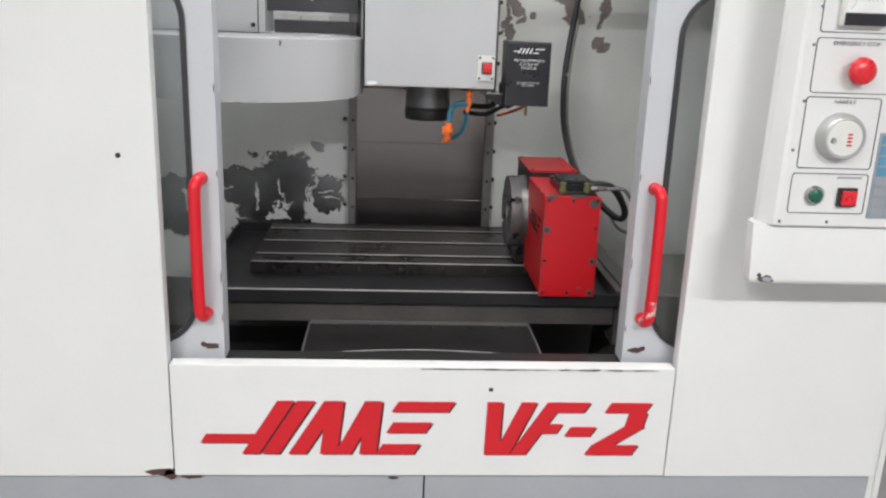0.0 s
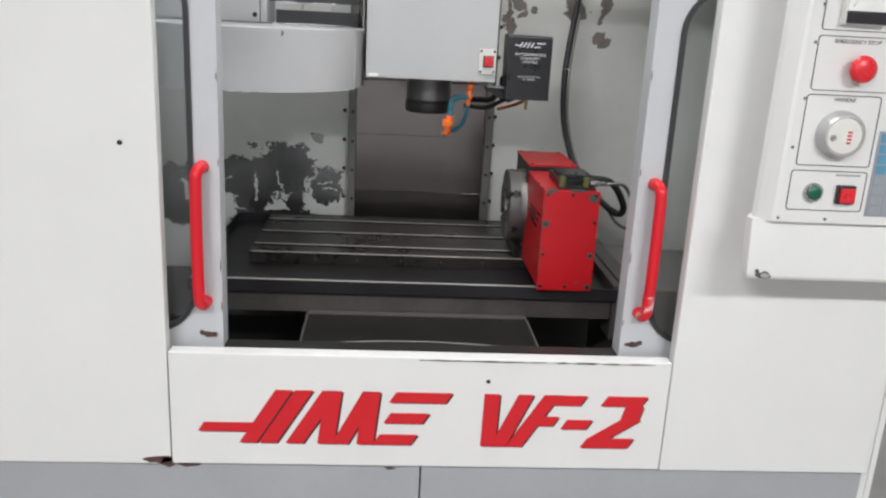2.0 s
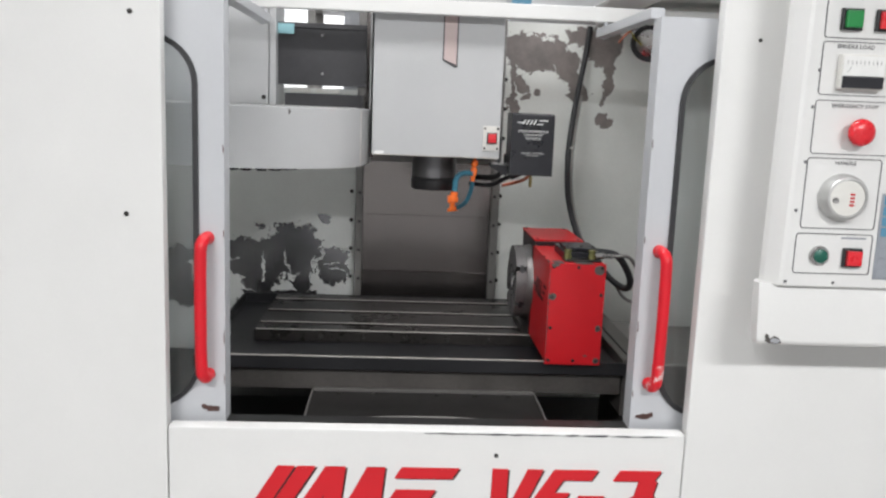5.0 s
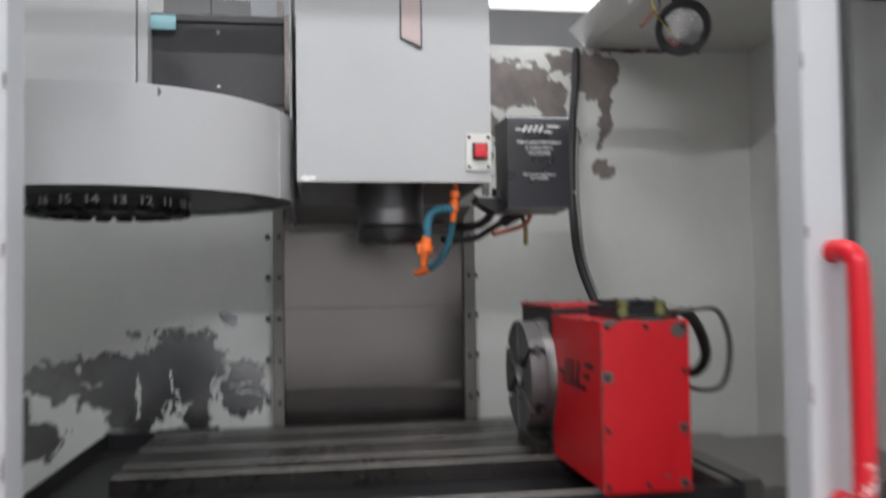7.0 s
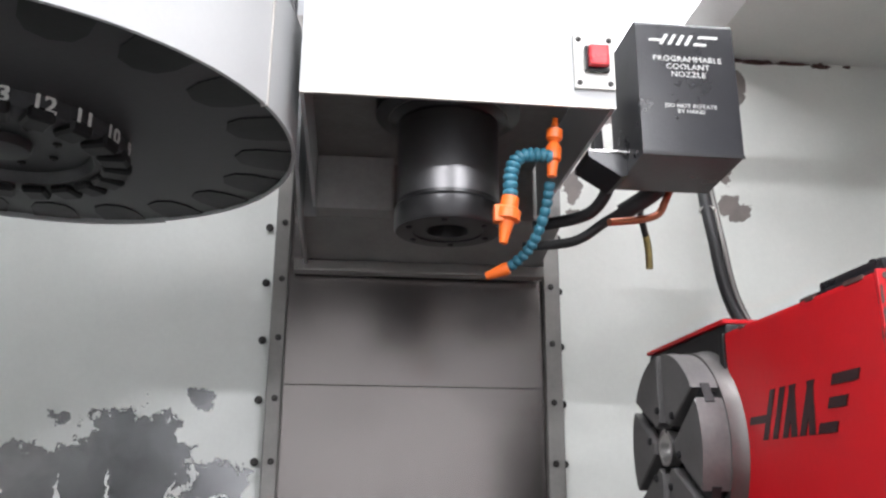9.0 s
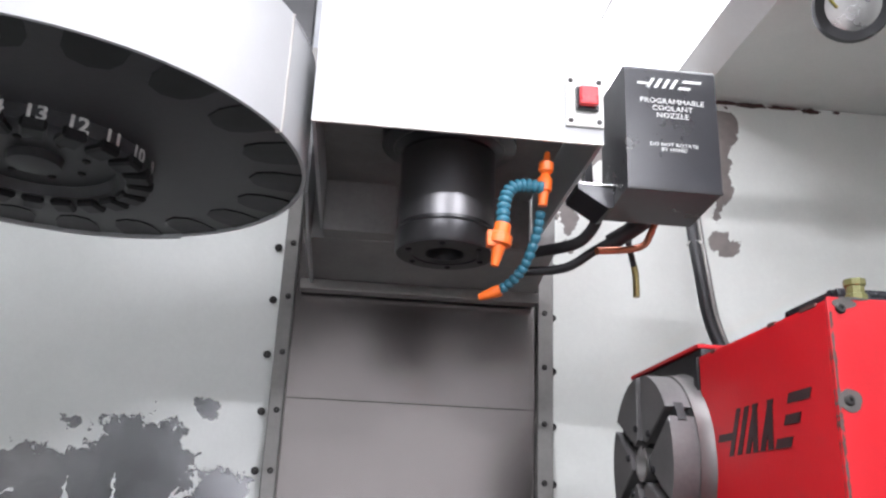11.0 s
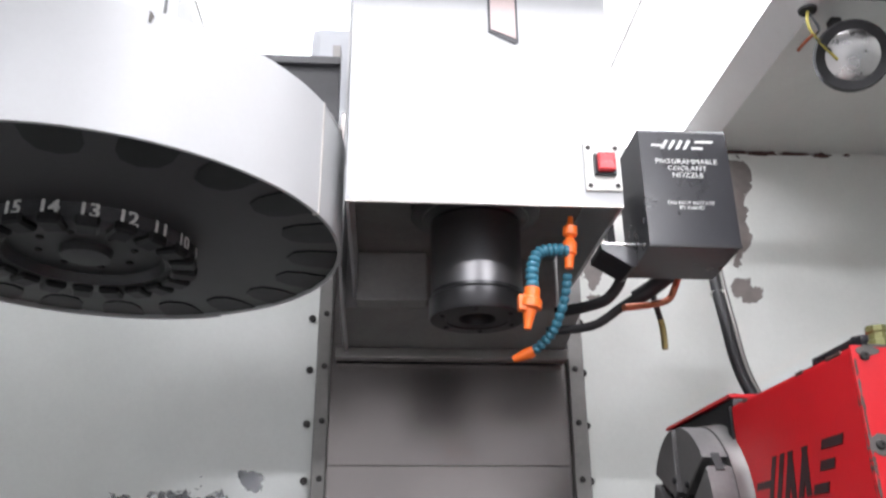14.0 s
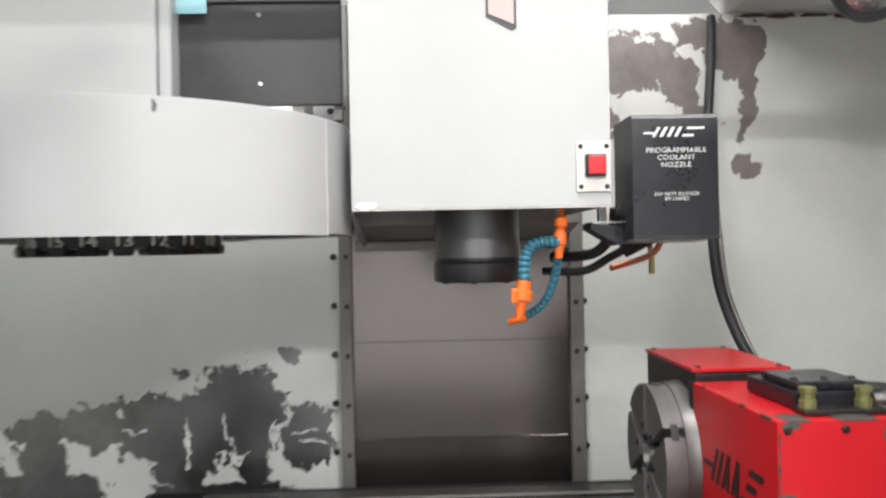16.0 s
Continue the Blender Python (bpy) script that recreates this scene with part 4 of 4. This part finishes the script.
for k in range(8):
    screw((TX0 + 0.06 + 0.11 * k, TY0, TZ - 0.017), (0, -1, 0), 0.006, "bolt", M_BOLT, tb)
TR = 0.497
part("tray_floor", box(TX0 - 0.10, TR, 0.392, 1.03, 0.940, 0.944), M_BLACKSHEET, tb, "black folded drip tray")
part("tray_front", box(TX0 - 0.10, TR, 0.387, 0.3918, 0.942, TZ - 0.003, 0.001), M_BLACKSHEET, tb)
part("tray_end", box(TR + 0.0002, TR + 0.004, 0.388, 1.03, 0.940, TZ), M_BLACKSHEET, tb)
part("tray_end", box(TX0 - 0.104, TX0 - 0.1002, 0.388, 1.03, 0.940, TZ - 0.003), M_BLACKSHEET, tb)
part("tray_back", box(TX0 - 0.10, TR, 1.0302, 1.034, 0.940, TZ - 0.003), M_BLACKSHEET, tb)
part("tray_lip", box(TX0 - 0.10, TR - 0.1, 0.3862, 0.3925, TZ - 0.0028, TZ - 0.001), M_EDGE, tb, "bright worn tray lip")

sd = thing("saddle", (0.0, 0.7, 0.62), "worn grey-brown saddle casting below the table", "saddle")
part("body", box(-0.53, 0.475, 0.43, 1.03, 0.886, 0.9395, 0.004), M_SADDLE, sd)
part("front_face", box(-0.53, 0.475, 0.412, 0.4295, 0.885, 0.9385, 0.004), M_SADDLE, sd)
part("end_block", box(0.478, 0.545, 0.415, 1.03, 0.83, 0.972, 0.005), M_SADDLE, sd)
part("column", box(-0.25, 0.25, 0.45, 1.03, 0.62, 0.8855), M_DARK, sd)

ap = thing("way_apron", (0.0, 0.3, 0.8), "dark oily sheet-metal cover over the front ways", "way cover")
part("sheet", box(-0.262, 0.262, 0.205, 0.408, 0.880, 0.884, 0.001), M_APRON, ap)
part("front_fold", box(-0.262, 0.262, 0.20, 0.2045, 0.80, 0.884, 0.001), M_APRON, ap)
part("front_edge", tube([(-0.262, 0.206, 0.886), (-0.13, 0.222, 0.889), (0.0, 0.228, 0.890), (0.13, 0.220, 0.889), (0.262, 0.204, 0.886)], 0.0022, 8, 6), M_WAYSHEET, ap, "worn bowed front edge", smooth=60)
part("rear_lip", box(-0.262, 0.262, 0.398, 0.4075, 0.8842, 0.892, 0.001), M_WAYSHEET, ap, "worn rear lip")
for x in (-0.266, 0.262):
    part("side_fold", box(x, x + 0.004, 0.20, 0.408, 0.80, 0.888), M_WAYSHEET, ap, "worn side fold")
part("skirt", box(-0.255, 0.255, 0.21, 0.43, 0.62, 0.80), M_DARK, ap)
for x in (-0.2, -0.12, 0.03, 0.12, 0.2):
    screw((x, 0.385, 0.884), (0, 0, 1), 0.006, "bolt", M_BOLT, ap)

# ---- rotary table ----
RX, RY, RZ = 0.277, 0.362, 0.978
RW, RT, RL = 0.129, 1.2142, 0.248
ro = thing("rotary_table", (RX + 0.06, RY + 0.2, RZ), "red enamelled rotary indexing table bolted upright on the milling table", "rotary table")
motor = part("motor_housing", box(RX, RX + RW, RY + 0.003, RY + RL - 0.001, RZ, RT, 0.004), M_RED, ro)
part("front_plate", box(RX - 0.001, RX + RW + 0.001, RY, RY + 0.0028, RZ - 0.004, RT + 0.001, 0.001), M_RED, ro, "red screwed cover plate")
FRONT_SCREWS = [(0.009, RT - 0.008), (0.066, RT - 0.008), (0.121, RT - 0.008), (0.008, 1.136), (0.122, 1.142), (0.008, 1.062), (0.120, 1.062), (0.008, 0.984), (0.066, 0.984), (0.120, 0.984)]
for x, z in FRONT_SCREWS:
    screw((RX + x, RY, z), (0, -1, 0), 0.0042, "screw", M_BOLT, ro)
chip([(RX + 0.115, RT - 0.014, 0.012, 0.011), (RX + 0.009, 1.136, 0.009, 0.009), (RX + 0.120, 1.062, 0.007, 0.008), (RX + 0.120, 0.985, 0.008, 0.007), (RX + 0.012, RT - 0.004, 0.010, 0.004), (RX + 0.094, 0.996, 0.005, 0.0025)], RY - 0.0006, RY + 0.001, rng, "paint_chip", M_SADDLE, ro, 0.1)
part("body", box(RX + 0.004, RX + RW - 0.002, RY + RL + 0.001, RY + 0.466, RZ, 1.2245, 0.004), M_DARKIRON, ro, "black iron gear housing")
part("top_plate", box(RX + 0.002, RX + RW, RY + RL + 0.004, RY + 0.468, 1.2250, 1.2295, 0.0015), M_RED, ro, "red enamelled top plate")
for x in (0.012, 0.118):
    for y in (RL + 0.014, 0.456):
        screw((RX + x, RY + y, 1.2295), (0, 0, 1), 0.004, "screw", M_BOLT, ro)
for k in range(14):
    zc = 0.990 + 0.016 * k + rng.uniform(-0.005, 0.005)
    chip([(RX + 0.0006, zc, rng.uniform(0.0007, 0.0016), rng.uniform(0.005, 0.012))], RY - 0.0007, RY + 0.004, rng, "paint_chip", M_RUST if k % 3 else M_SADDLE, ro, 0.45)
part("seam_strip", box(RX - 0.002, RX + 0.012, RY + RL - 0.0005, RY + RL + 0.009, RZ, RT, 0.001), M_DARKIRON, ro, "dark seam")
part("foot_flange", box(RX - 0.02, RX + 0.15, RY + 0.26, RY + 0.42, RZ - 0.0025, RZ + 0.02, 0.003), M_IRON, ro)
DX, DY, DZ = RX - 0.043, RY + 0.313, 1.107
part("spindle_ring", lathe((RX + 0.014, DY, DZ), (-1, DY, DZ), [(0, 0.0985), (0.013, 0.0985), (0.017, 0.0965), (0.030, 0.0965), (0.031, 0.090)], 56), M_CHROME2, ro, "bright ground steel ring", smooth=35)
fp = part("faceplate", lathe((RX - 0.015, DY, DZ), (-1, DY, DZ), [(0, 0.088), (0.016, 0.088), (0.016, 0.03), (0.004, 0.02)], 48), M_DARKIRON, ro, "dark slotted faceplate", smooth=35)
for k in range(6):
    bm = bmesh.new()
    a0, a1 = radians(60 * k + 33.5), radians(60 * k + 86.5)
    ring = []
    for j in range(11):
        ring.append((0.0945, a0 + (a1 - a0) * j / 10))
    for j in range(4):
        a = a1 - 0.26 - (a1 - a0 - 0.52) * j / 3
        ring.append((0.027, a))
    f = [bm.verts.new((DX, DY + r * math.cos(a), DZ + r * math.sin(a))) for r, a in ring]
    g = [bm.verts.new((DX + 0.0275, DY + r * math.cos(a), DZ + r * math.sin(a))) for r, a in ring]
    face = bm.faces.new(f)
    bm.faces.new(g)
    for i in range(len(f)):
        j = (i + 1) % len(f)
        bm.faces.new((f[i], f[j], g[j], g[i]))
    bmesh.ops.bevel(bm, geom=list(face.edges), offset=0.0012, segments=1, affect="EDGES")
    part("faceplate_sector", bm, M_DISC, fp, "grey iron faceplate sector", smooth=25)
    am = radians(60 * k + 30)
    m = Matrix.Translation((DX + 0.014, DY, DZ)) @ Matrix.Rotation(am, 4, "X")
    bm = bmesh.new()
    bmesh.ops.create_cube(bm, size=1, matrix=m @ Matrix.Translation((0, 0.079, 0)) @ Matrix.Diagonal((0.009, 0.032, 0.021, 1)))
    part("slot_undercut", bm, M_RUBBER, fp, "dark undercut of the slot")
part("bore_sleeve", lathe((DX + 0.013, DY, DZ), (-1, DY, DZ), [(0, 0.0185), (0.012, 0.0185), (0.012, 0.015), (0.002, 0.014)], 28), M_CHROME, fp, "bright bore", smooth=35)
for k in range(6):
    a = radians(60 * k + 12)
    screw((DX, DY + 0.040 * math.cos(a), DZ + 0.040 * math.sin(a)), (-1, 0, 0), 0.004, "bolt", M_DARKIRON, fp)


def side_bar(u0, u1, w0, w1, lean, lift):
    """A printed bar on the left side of the motor housing: u towards the front, w the height."""
    bm = bmesh.new()
    o = [(RY + 0.217 - u - (w - 1.110) * lean, w) for u, w in ((u0, w0), (u1, w0), (u1, w1), (u0, w1))]
    a = [bm.verts.new((RX - 0.0004 - lift, y, z)) for y, z in o]
    b = [bm.verts.new((RX + 0.001, y, z)) for y, z in o]
    bm.faces.new(a)
    bm.faces.new(b)
    for i in range(4):
        j = (i + 1) % 4
        bm.faces.new((a[i], a[j], b[j], b[i]))
    part("mark_bar", bm, M_PRINT, motor, "faded black printed bar")


for k, (u0, u1, w0, w1, lean) in enumerate(((0.0, 0.030, 1.1225, 1.1295, 0.5), (0.030, 0.039, 1.108, 1.150, 0.5), (0.047, 0.056, 1.108, 1.150, 0.5), (0.064, 0.073, 1.108, 1.150, 0.5), (0.078, 0.087, 1.108, 1.150, 0.1), (0.092, 0.101, 1.108, 1.150, 0.5), (0.106, 0.115, 1.108, 1.150, 0.1),
                             (0.127, 0.162, 1.143, 1.151, 0.5), (0.128, 0.152, 1.126, 1.134, 0.5), (0.120, 0.145, 1.108, 1.116, 0.5))):
    side_bar(u0, u1, w0, w1, lean, 0.00008 * k)

mf = part("valve_block", box(RX + 0.040, RX + 0.125, RY + 0.050, RY + 0.175, RT + 0.0005, RT + 0.019, 0.003), M_BLACKBOX, ro, "black valve block")
part("block_step", box(RX + 0.046, RX + 0.120, RY + 0.060, RY + 0.150, RT + 0.0195, RT + 0.028, 0.003), M_BLACKBOX, mf, "stepped black cover")
part("block_base", box(RX + 0.036, RX + 0.124, RY + 0.020, RY + 0.0495, RT + 0.0005, RT + 0.006, 0.002), M_IRON, mf, "oily dark base")
for x in (0.046, 0.103):
    part("fitting", lathe((RX + x, RY + 0.035, RT + 0.006), (RX + x, RY + 0.035, 2), [(0, 0.009), (0.008, 0.009), (0.009, 0.0074), (0.015, 0.0072), (0.016, 0.0088), (0.021, 0.0088), (0.022, 0.004)], 8), M_SPRAYED, mf, "yellow-green sprayed fitting")
part("cable_gland", lathe((RX + 0.112, RY + 0.035, RT + 0.014), (RX + 0.3, RY + 0.035, RT + 0.014), [(0, 0.006), (0.010, 0.0062), (0.011, 0.0075), (0.018, 0.0075), (0.020, 0.0058), (0.040, 0.0052)], 10), M_CHROME, mf, "bright cable gland", smooth=40)
for x in (0.052, 0.085, 0.114):
    screw((RX + x, RY + 0.078, RT + 0.028), (0, 0, 1), 0.004, "screw", M_BOLT, mf)
chip([(RX + 0.02, RT + 0.0005, 0.012, 0.0012), (RX + 0.08, RT + 0.0005, 0.02, 0.0012)], RY - 0.0006, RY + 0.03, rng, "paint_chip", M_SADDLE, ro)
for yy, rr in ((0.03, 0.012), (0.09, 0.006), (0.21, 0.005)):
    part("edge_wear", box(RX - 0.0006, RX + 0.003, RY + yy - rr, RY + yy + rr, RT - 0.0025, RT + 0.0006, 0.0006), M_RUST, motor, "paint worn off the edge")

cbl = thing("power_cable", (0.50, 1.12, 1.81), "black conduit cable hanging from the roof to the rotary table", "cable")
CONDUIT = [(0.500, 1.128, 1.818), (0.485, 1.09, 1.74), (0.452, 1.02, 1.61), (0.425, 0.95, 1.50), (0.411, 0.90, 1.41), (0.416, 0.87, 1.30), (0.445, 0.80, 1.19), (0.495, 0.70, 1.125), (0.520, 0.60, 1.11), (0.510, 0.52, 1.15), (0.462, 0.475, 1.215), (RX + RW - 0.004, RY + 0.11, RT + 0.012)]
part("conduit", tube(CONDUIT, 0.0085, 12, 8), M_RUBBER, cbl, smooth=60)
lead = [(x + 0.011, y - 0.004, z - 0.004) for x, y, z in CONDUIT[2:8]]
part("signal_lead", tube(lead + [(0.520, 0.61, 1.085), (0.525, 0.50, 1.10), (0.505, 0.43, 1.17), (RX + 0.195, RY + 0.04, RT + 0.010), (RX + 0.150, RY + 0.035, RT + 0.014)], 0.0042, 10, 8), M_RAIL, cbl, "thin grey signal lead", smooth=60)
for p in ((0.4175, 0.925, 1.455), (0.478, 0.745, 1.148)):
    part("cable_tie", lathe((p[0], p[1], p[2] - 0.003), (p[0], p[1], p[2] + 0.1), [(0, 0.0115), (0.005, 0.0115)], 12), M_PANEL, cbl)

# ---- work lamp on the roof ----
lp = thing("work_lamp", (0.575, 0.72, 1.826), "round black rubber work lamp hung under the roof, unlit", "work lamp")
c, d = Vector((0.570, 0.705, 1.745)), Vector((-0.32, -0.86, -0.40)).normalized()
part("housing", lathe(c - d * 0.045, c + d, [(0, 0.019), (0.008, 0.036), (0.03, 0.049), (0.05, 0.053), (0.058, 0.050), (0.056, 0.040)], 36), M_RUBBER, lp, smooth=50)
part("lens", lathe(c + d * 0.006, c + d, [(0, 0.040), (0.004, 0.0395), (0.008, 0.029), (0.010, 0.012)], 32), M_CHROME, lp, "round silvery lamp glass", smooth=60)
part("bracket", box(0.563, 0.579, 0.72, 0.736, 1.785, 1.8265, 0.002), M_RUBBER, lp)
part("grommet", lathe((0.515, 0.70, 1.8215), (0.515, 0.70, 1.0), [(0, 0.014), (0.004, 0.013), (0.004, 0.006)], 18), M_RUBBER, lp)
part("wire", tube([(0.515, 0.70, 1.82), (0.505, 0.69, 1.79), (0.512, 0.69, 1.765), (0.545, 0.70, 1.735)], 0.0022, 8, 6), surface("yellow_wire", (0.45, 0.38, 0.08), 0.5), lp, "yellow wire", smooth=60)
part("wire", tube([(0.51, 0.69, 1.77), (0.495, 0.69, 1.755), (0.48, 0.685, 1.738)], 0.0028, 8, 6), M_COPPER, lp, "bare copper wire ends", smooth=60)
part("wire", tube([(0.515, 0.70, 1.82), (0.52, 0.69, 1.78), (0.512, 0.69, 1.765), (0.535, 0.695, 1.745)], 0.002, 8, 6), M_RUBBER, lp, "black wire", smooth=60)

# ---- operator's control panel ----
PY = -0.125
cp = thing("control_panel", (0.75, -0.06, 1.17), "white moulded operator control panel with buttons and a jog wheel", "control panel")


def upright(outline_xy, z0, z1, shift=0.0):
    bm = bmesh.new()
    lo = [bm.verts.new((x, y, z0)) for x, y in outline_xy]
    hi = [bm.verts.new((x + shift, y, z1)) for x, y in outline_xy]
    bm.faces.new(lo)
    bm.faces.new(hi)
    for i in range(len(lo)):
        j = (i + 1) % len(lo)
        bm.faces.new((lo[i], lo[j], hi[j], hi[i]))
    return bm


bm = upright([(0.63, -0.0005), (0.563, -0.085), (0.567, -0.096), (0.582, PY + 0.003), (0.588, PY), (1.10, PY), (1.10, -0.0005)], 1.277, 2.0, 0.008)
part("housing", bm, M_WHITE, cp)
bm = upright([(0.63, -0.0005), (0.562, -0.075), (0.553, -0.10), (0.556, -0.118), (0.57, -0.124), (1.09, -0.124), (1.09, -0.0005)], 1.168, 1.2765)
low = [e for e in bm.edges if max(v.co.z for v in e.verts) < 1.17 and min(v.co.y for v in e.verts) < -0.05]
bmesh.ops.bevel(bm, geom=low, offset=0.012, segments=4, profile=0.5, affect="EDGES")
for v in bm.verts:
    if v.co.z > 1.27 and v.co.y < -0.09:
        v.co.y += 0.012
part("lower_shelf", bm, M_WHITE, cp, "white moulded shelf with a chipped corner", smooth=30)
chip([(0.583, 1.1785, 0.013, 0.0065), (0.571, 1.185, 0.003, 0.004)], -0.1258, -0.12, rng, "paint_chip", M_SADDLE, cp)
chip([(0.585, 1.1785, 0.0085, 0.0045)], -0.1264, -0.1255, rng, "bare_patch", M_PLINTH, cp, 0.15)
FY = PY - 0.0012


def outline(x0, x1, z0, z1, w=0.0013, r=0.006):
    return ring_plate(rounded(x0, x1, z0, z1, r, 4), rounded(x0 + w, x1 - w, z0 + w, z1 - w, r - w, 4), FY, PY + 0.001)


for x0, x1, z0, z1 in ((0.612, 0.80, 1.692, 1.768), (0.612, 0.80, 1.600, 1.687), (0.610, 0.80, 1.503, 1.592), (0.607, 0.737, 1.377, 1.497), (0.602, 0.737, 1.299, 1.369)):
    part("outline", outline(x0, x1, z0, z1), M_INK, cp, "thin black printed outline")
for txt, sz, x, z in (("POWER ON", 0.0095, 0.645, 1.758), ("SPINDLE LOAD", 0.0095, 0.668, 1.679), ("EMERGENCY STOP", 0.0095, 0.678, 1.583), ("HANDLE", 0.0095, 0.674, 1.489)):
    part("lettering", front_words(txt, sz, x, PY - 0.0008, z), M_INK, cp, "small black printed words")
part("lettering_bar", box(0.682, 0.725, PY - 0.0006, PY + 0.001, 1.3605, 1.3635), M_KEYCAP, cp, "faint printed line")


def square_button(x, z, s, material, label):
    b = part("button_bezel", box(x - s * 1.3, x + s * 1.3, PY - 0.008, PY, z - s * 1.3, z + s * 1.3, 0.002), M_RUBBER, cp, "black bezel")
    part("button", box(x - s, x + s, PY - 0.016, PY - 0.0082, z - s, z + s, 0.002), material, b, label)


square_button(0.654, 1.722, 0.0135, M_GREEN, "square green power button")
square_button(0.712, 1.722, 0.0135, M_REDBTN, "square red power button")
square_button(0.702, 1.329, 0.0125, M_REDBTN, "square red push button")
b = part("button_ring", lathe((0.645, PY, 1.331), (0.645, -1, 1.331), [(0, 0.0165), (0.006, 0.0165), (0.008, 0.0145), (0.008, 0.012)], 28), M_CHROME, cp, "bright ring", smooth=35)
part("button", lathe((0.645, PY - 0.004, 1.331), (0.645, -1, 1.331), [(0, 0.0118), (0.006, 0.0118), (0.0075, 0.010)], 28), M_DGREEN, b, "round dark green button", smooth=40)
e = part("emergency_stop", lathe((0.684, PY, 1.541), (0.684, -1, 1.541), [(0, 0.012), (0.012, 0.012), (0.014, 0.020), (0.018, 0.0225), (0.024, 0.0215), (0.028, 0.016), (0.030, 0.006)], 36), M_REDBTN, cp, "red mushroom emergency stop", smooth=45)
j = part("jog_wheel", lathe((0.672, PY, 1.432), (0.672, -1, 1.432), [(0, 0.040), (0.006, 0.040), (0.010, 0.0375), (0.020, 0.037), (0.024, 0.034), (0.0245, 0.031), (0.022, 0.029)], 48), M_KNOB, cp, "silver jog wheel", smooth=35)
part("wheel_face", lathe((0.672, PY - 0.018, 1.432), (0.672, -1, 1.432), [(0, 0.0295), (0.0045, 0.0295), (0.005, 0.026)], 40), M_PANEL, j, "pale wheel face with a red mark", smooth=35)
part("finger_dimple", lathe((0.652, PY - 0.0235, 1.428), (0.652, -1, 1.428), [(0, 0.0052), (0.0012, 0.0052), (0.0012, 0.004), (0.0004, 0.0015)], 18), M_CHROME, j, smooth=40)
for k in range(4):
    part("mark_bar", box(0.676, 0.684, PY - 0.0236, PY - 0.0225, 1.419 + 0.006 * k, 1.422 + 0.006 * k), M_REDPAINT, j, "red printed bar")
mt = part("load_meter", box(0.640, 0.715, PY - 0.014, PY, 1.61, 1.667, 0.003), M_PANEL, cp, "analogue load meter")
part("meter_window", box(0.643, 0.712, PY - 0.016, PY - 0.0142, 1.632, 1.664), M_WHITEINK, mt)
part("meter_base", box(0.643, 0.712, PY - 0.017, PY - 0.0142, 1.612, 1.631, 0.001), M_BLACKBOX, mt)
for k in range(9):
    part("tick", box(0.649 + 0.007 * k, 0.6496 + 0.007 * k, PY - 0.0163, PY - 0.0158, 1.65, 1.656), M_INK, mt)
part("needle", prism([(0.65, 1.638), (0.6506, 1.6375), (0.66, 1.652)], PY - 0.0164, PY - 0.0159), M_INK, mt)
kp = part("keypad", box(0.744, 1.00, PY - 0.0018, PY, 1.292, 1.44, 0.0006), M_KEYCAP, cp, "blue and grey membrane keypad")
for r in range(8):
    for q in range(6):
        part("key", box(0.748 + 0.024 * q, 0.768 + 0.024 * q, PY - 0.0032, PY - 0.0019, 1.295 + 0.018 * r, 1.310 + 0.018 * r, 0.0008, 1), M_KEY if r > 3 else M_KEYCAP, kp)
for x, z in ((0.597, 1.407), (0.604, 1.489), (0.606, 1.58), (0.592, 1.284), (0.676, 1.284), (0.611, 1.64)):
    screw((x, PY, z), (0, -1, 0), 0.0028, "screw", M_PANELSCREW, cp)
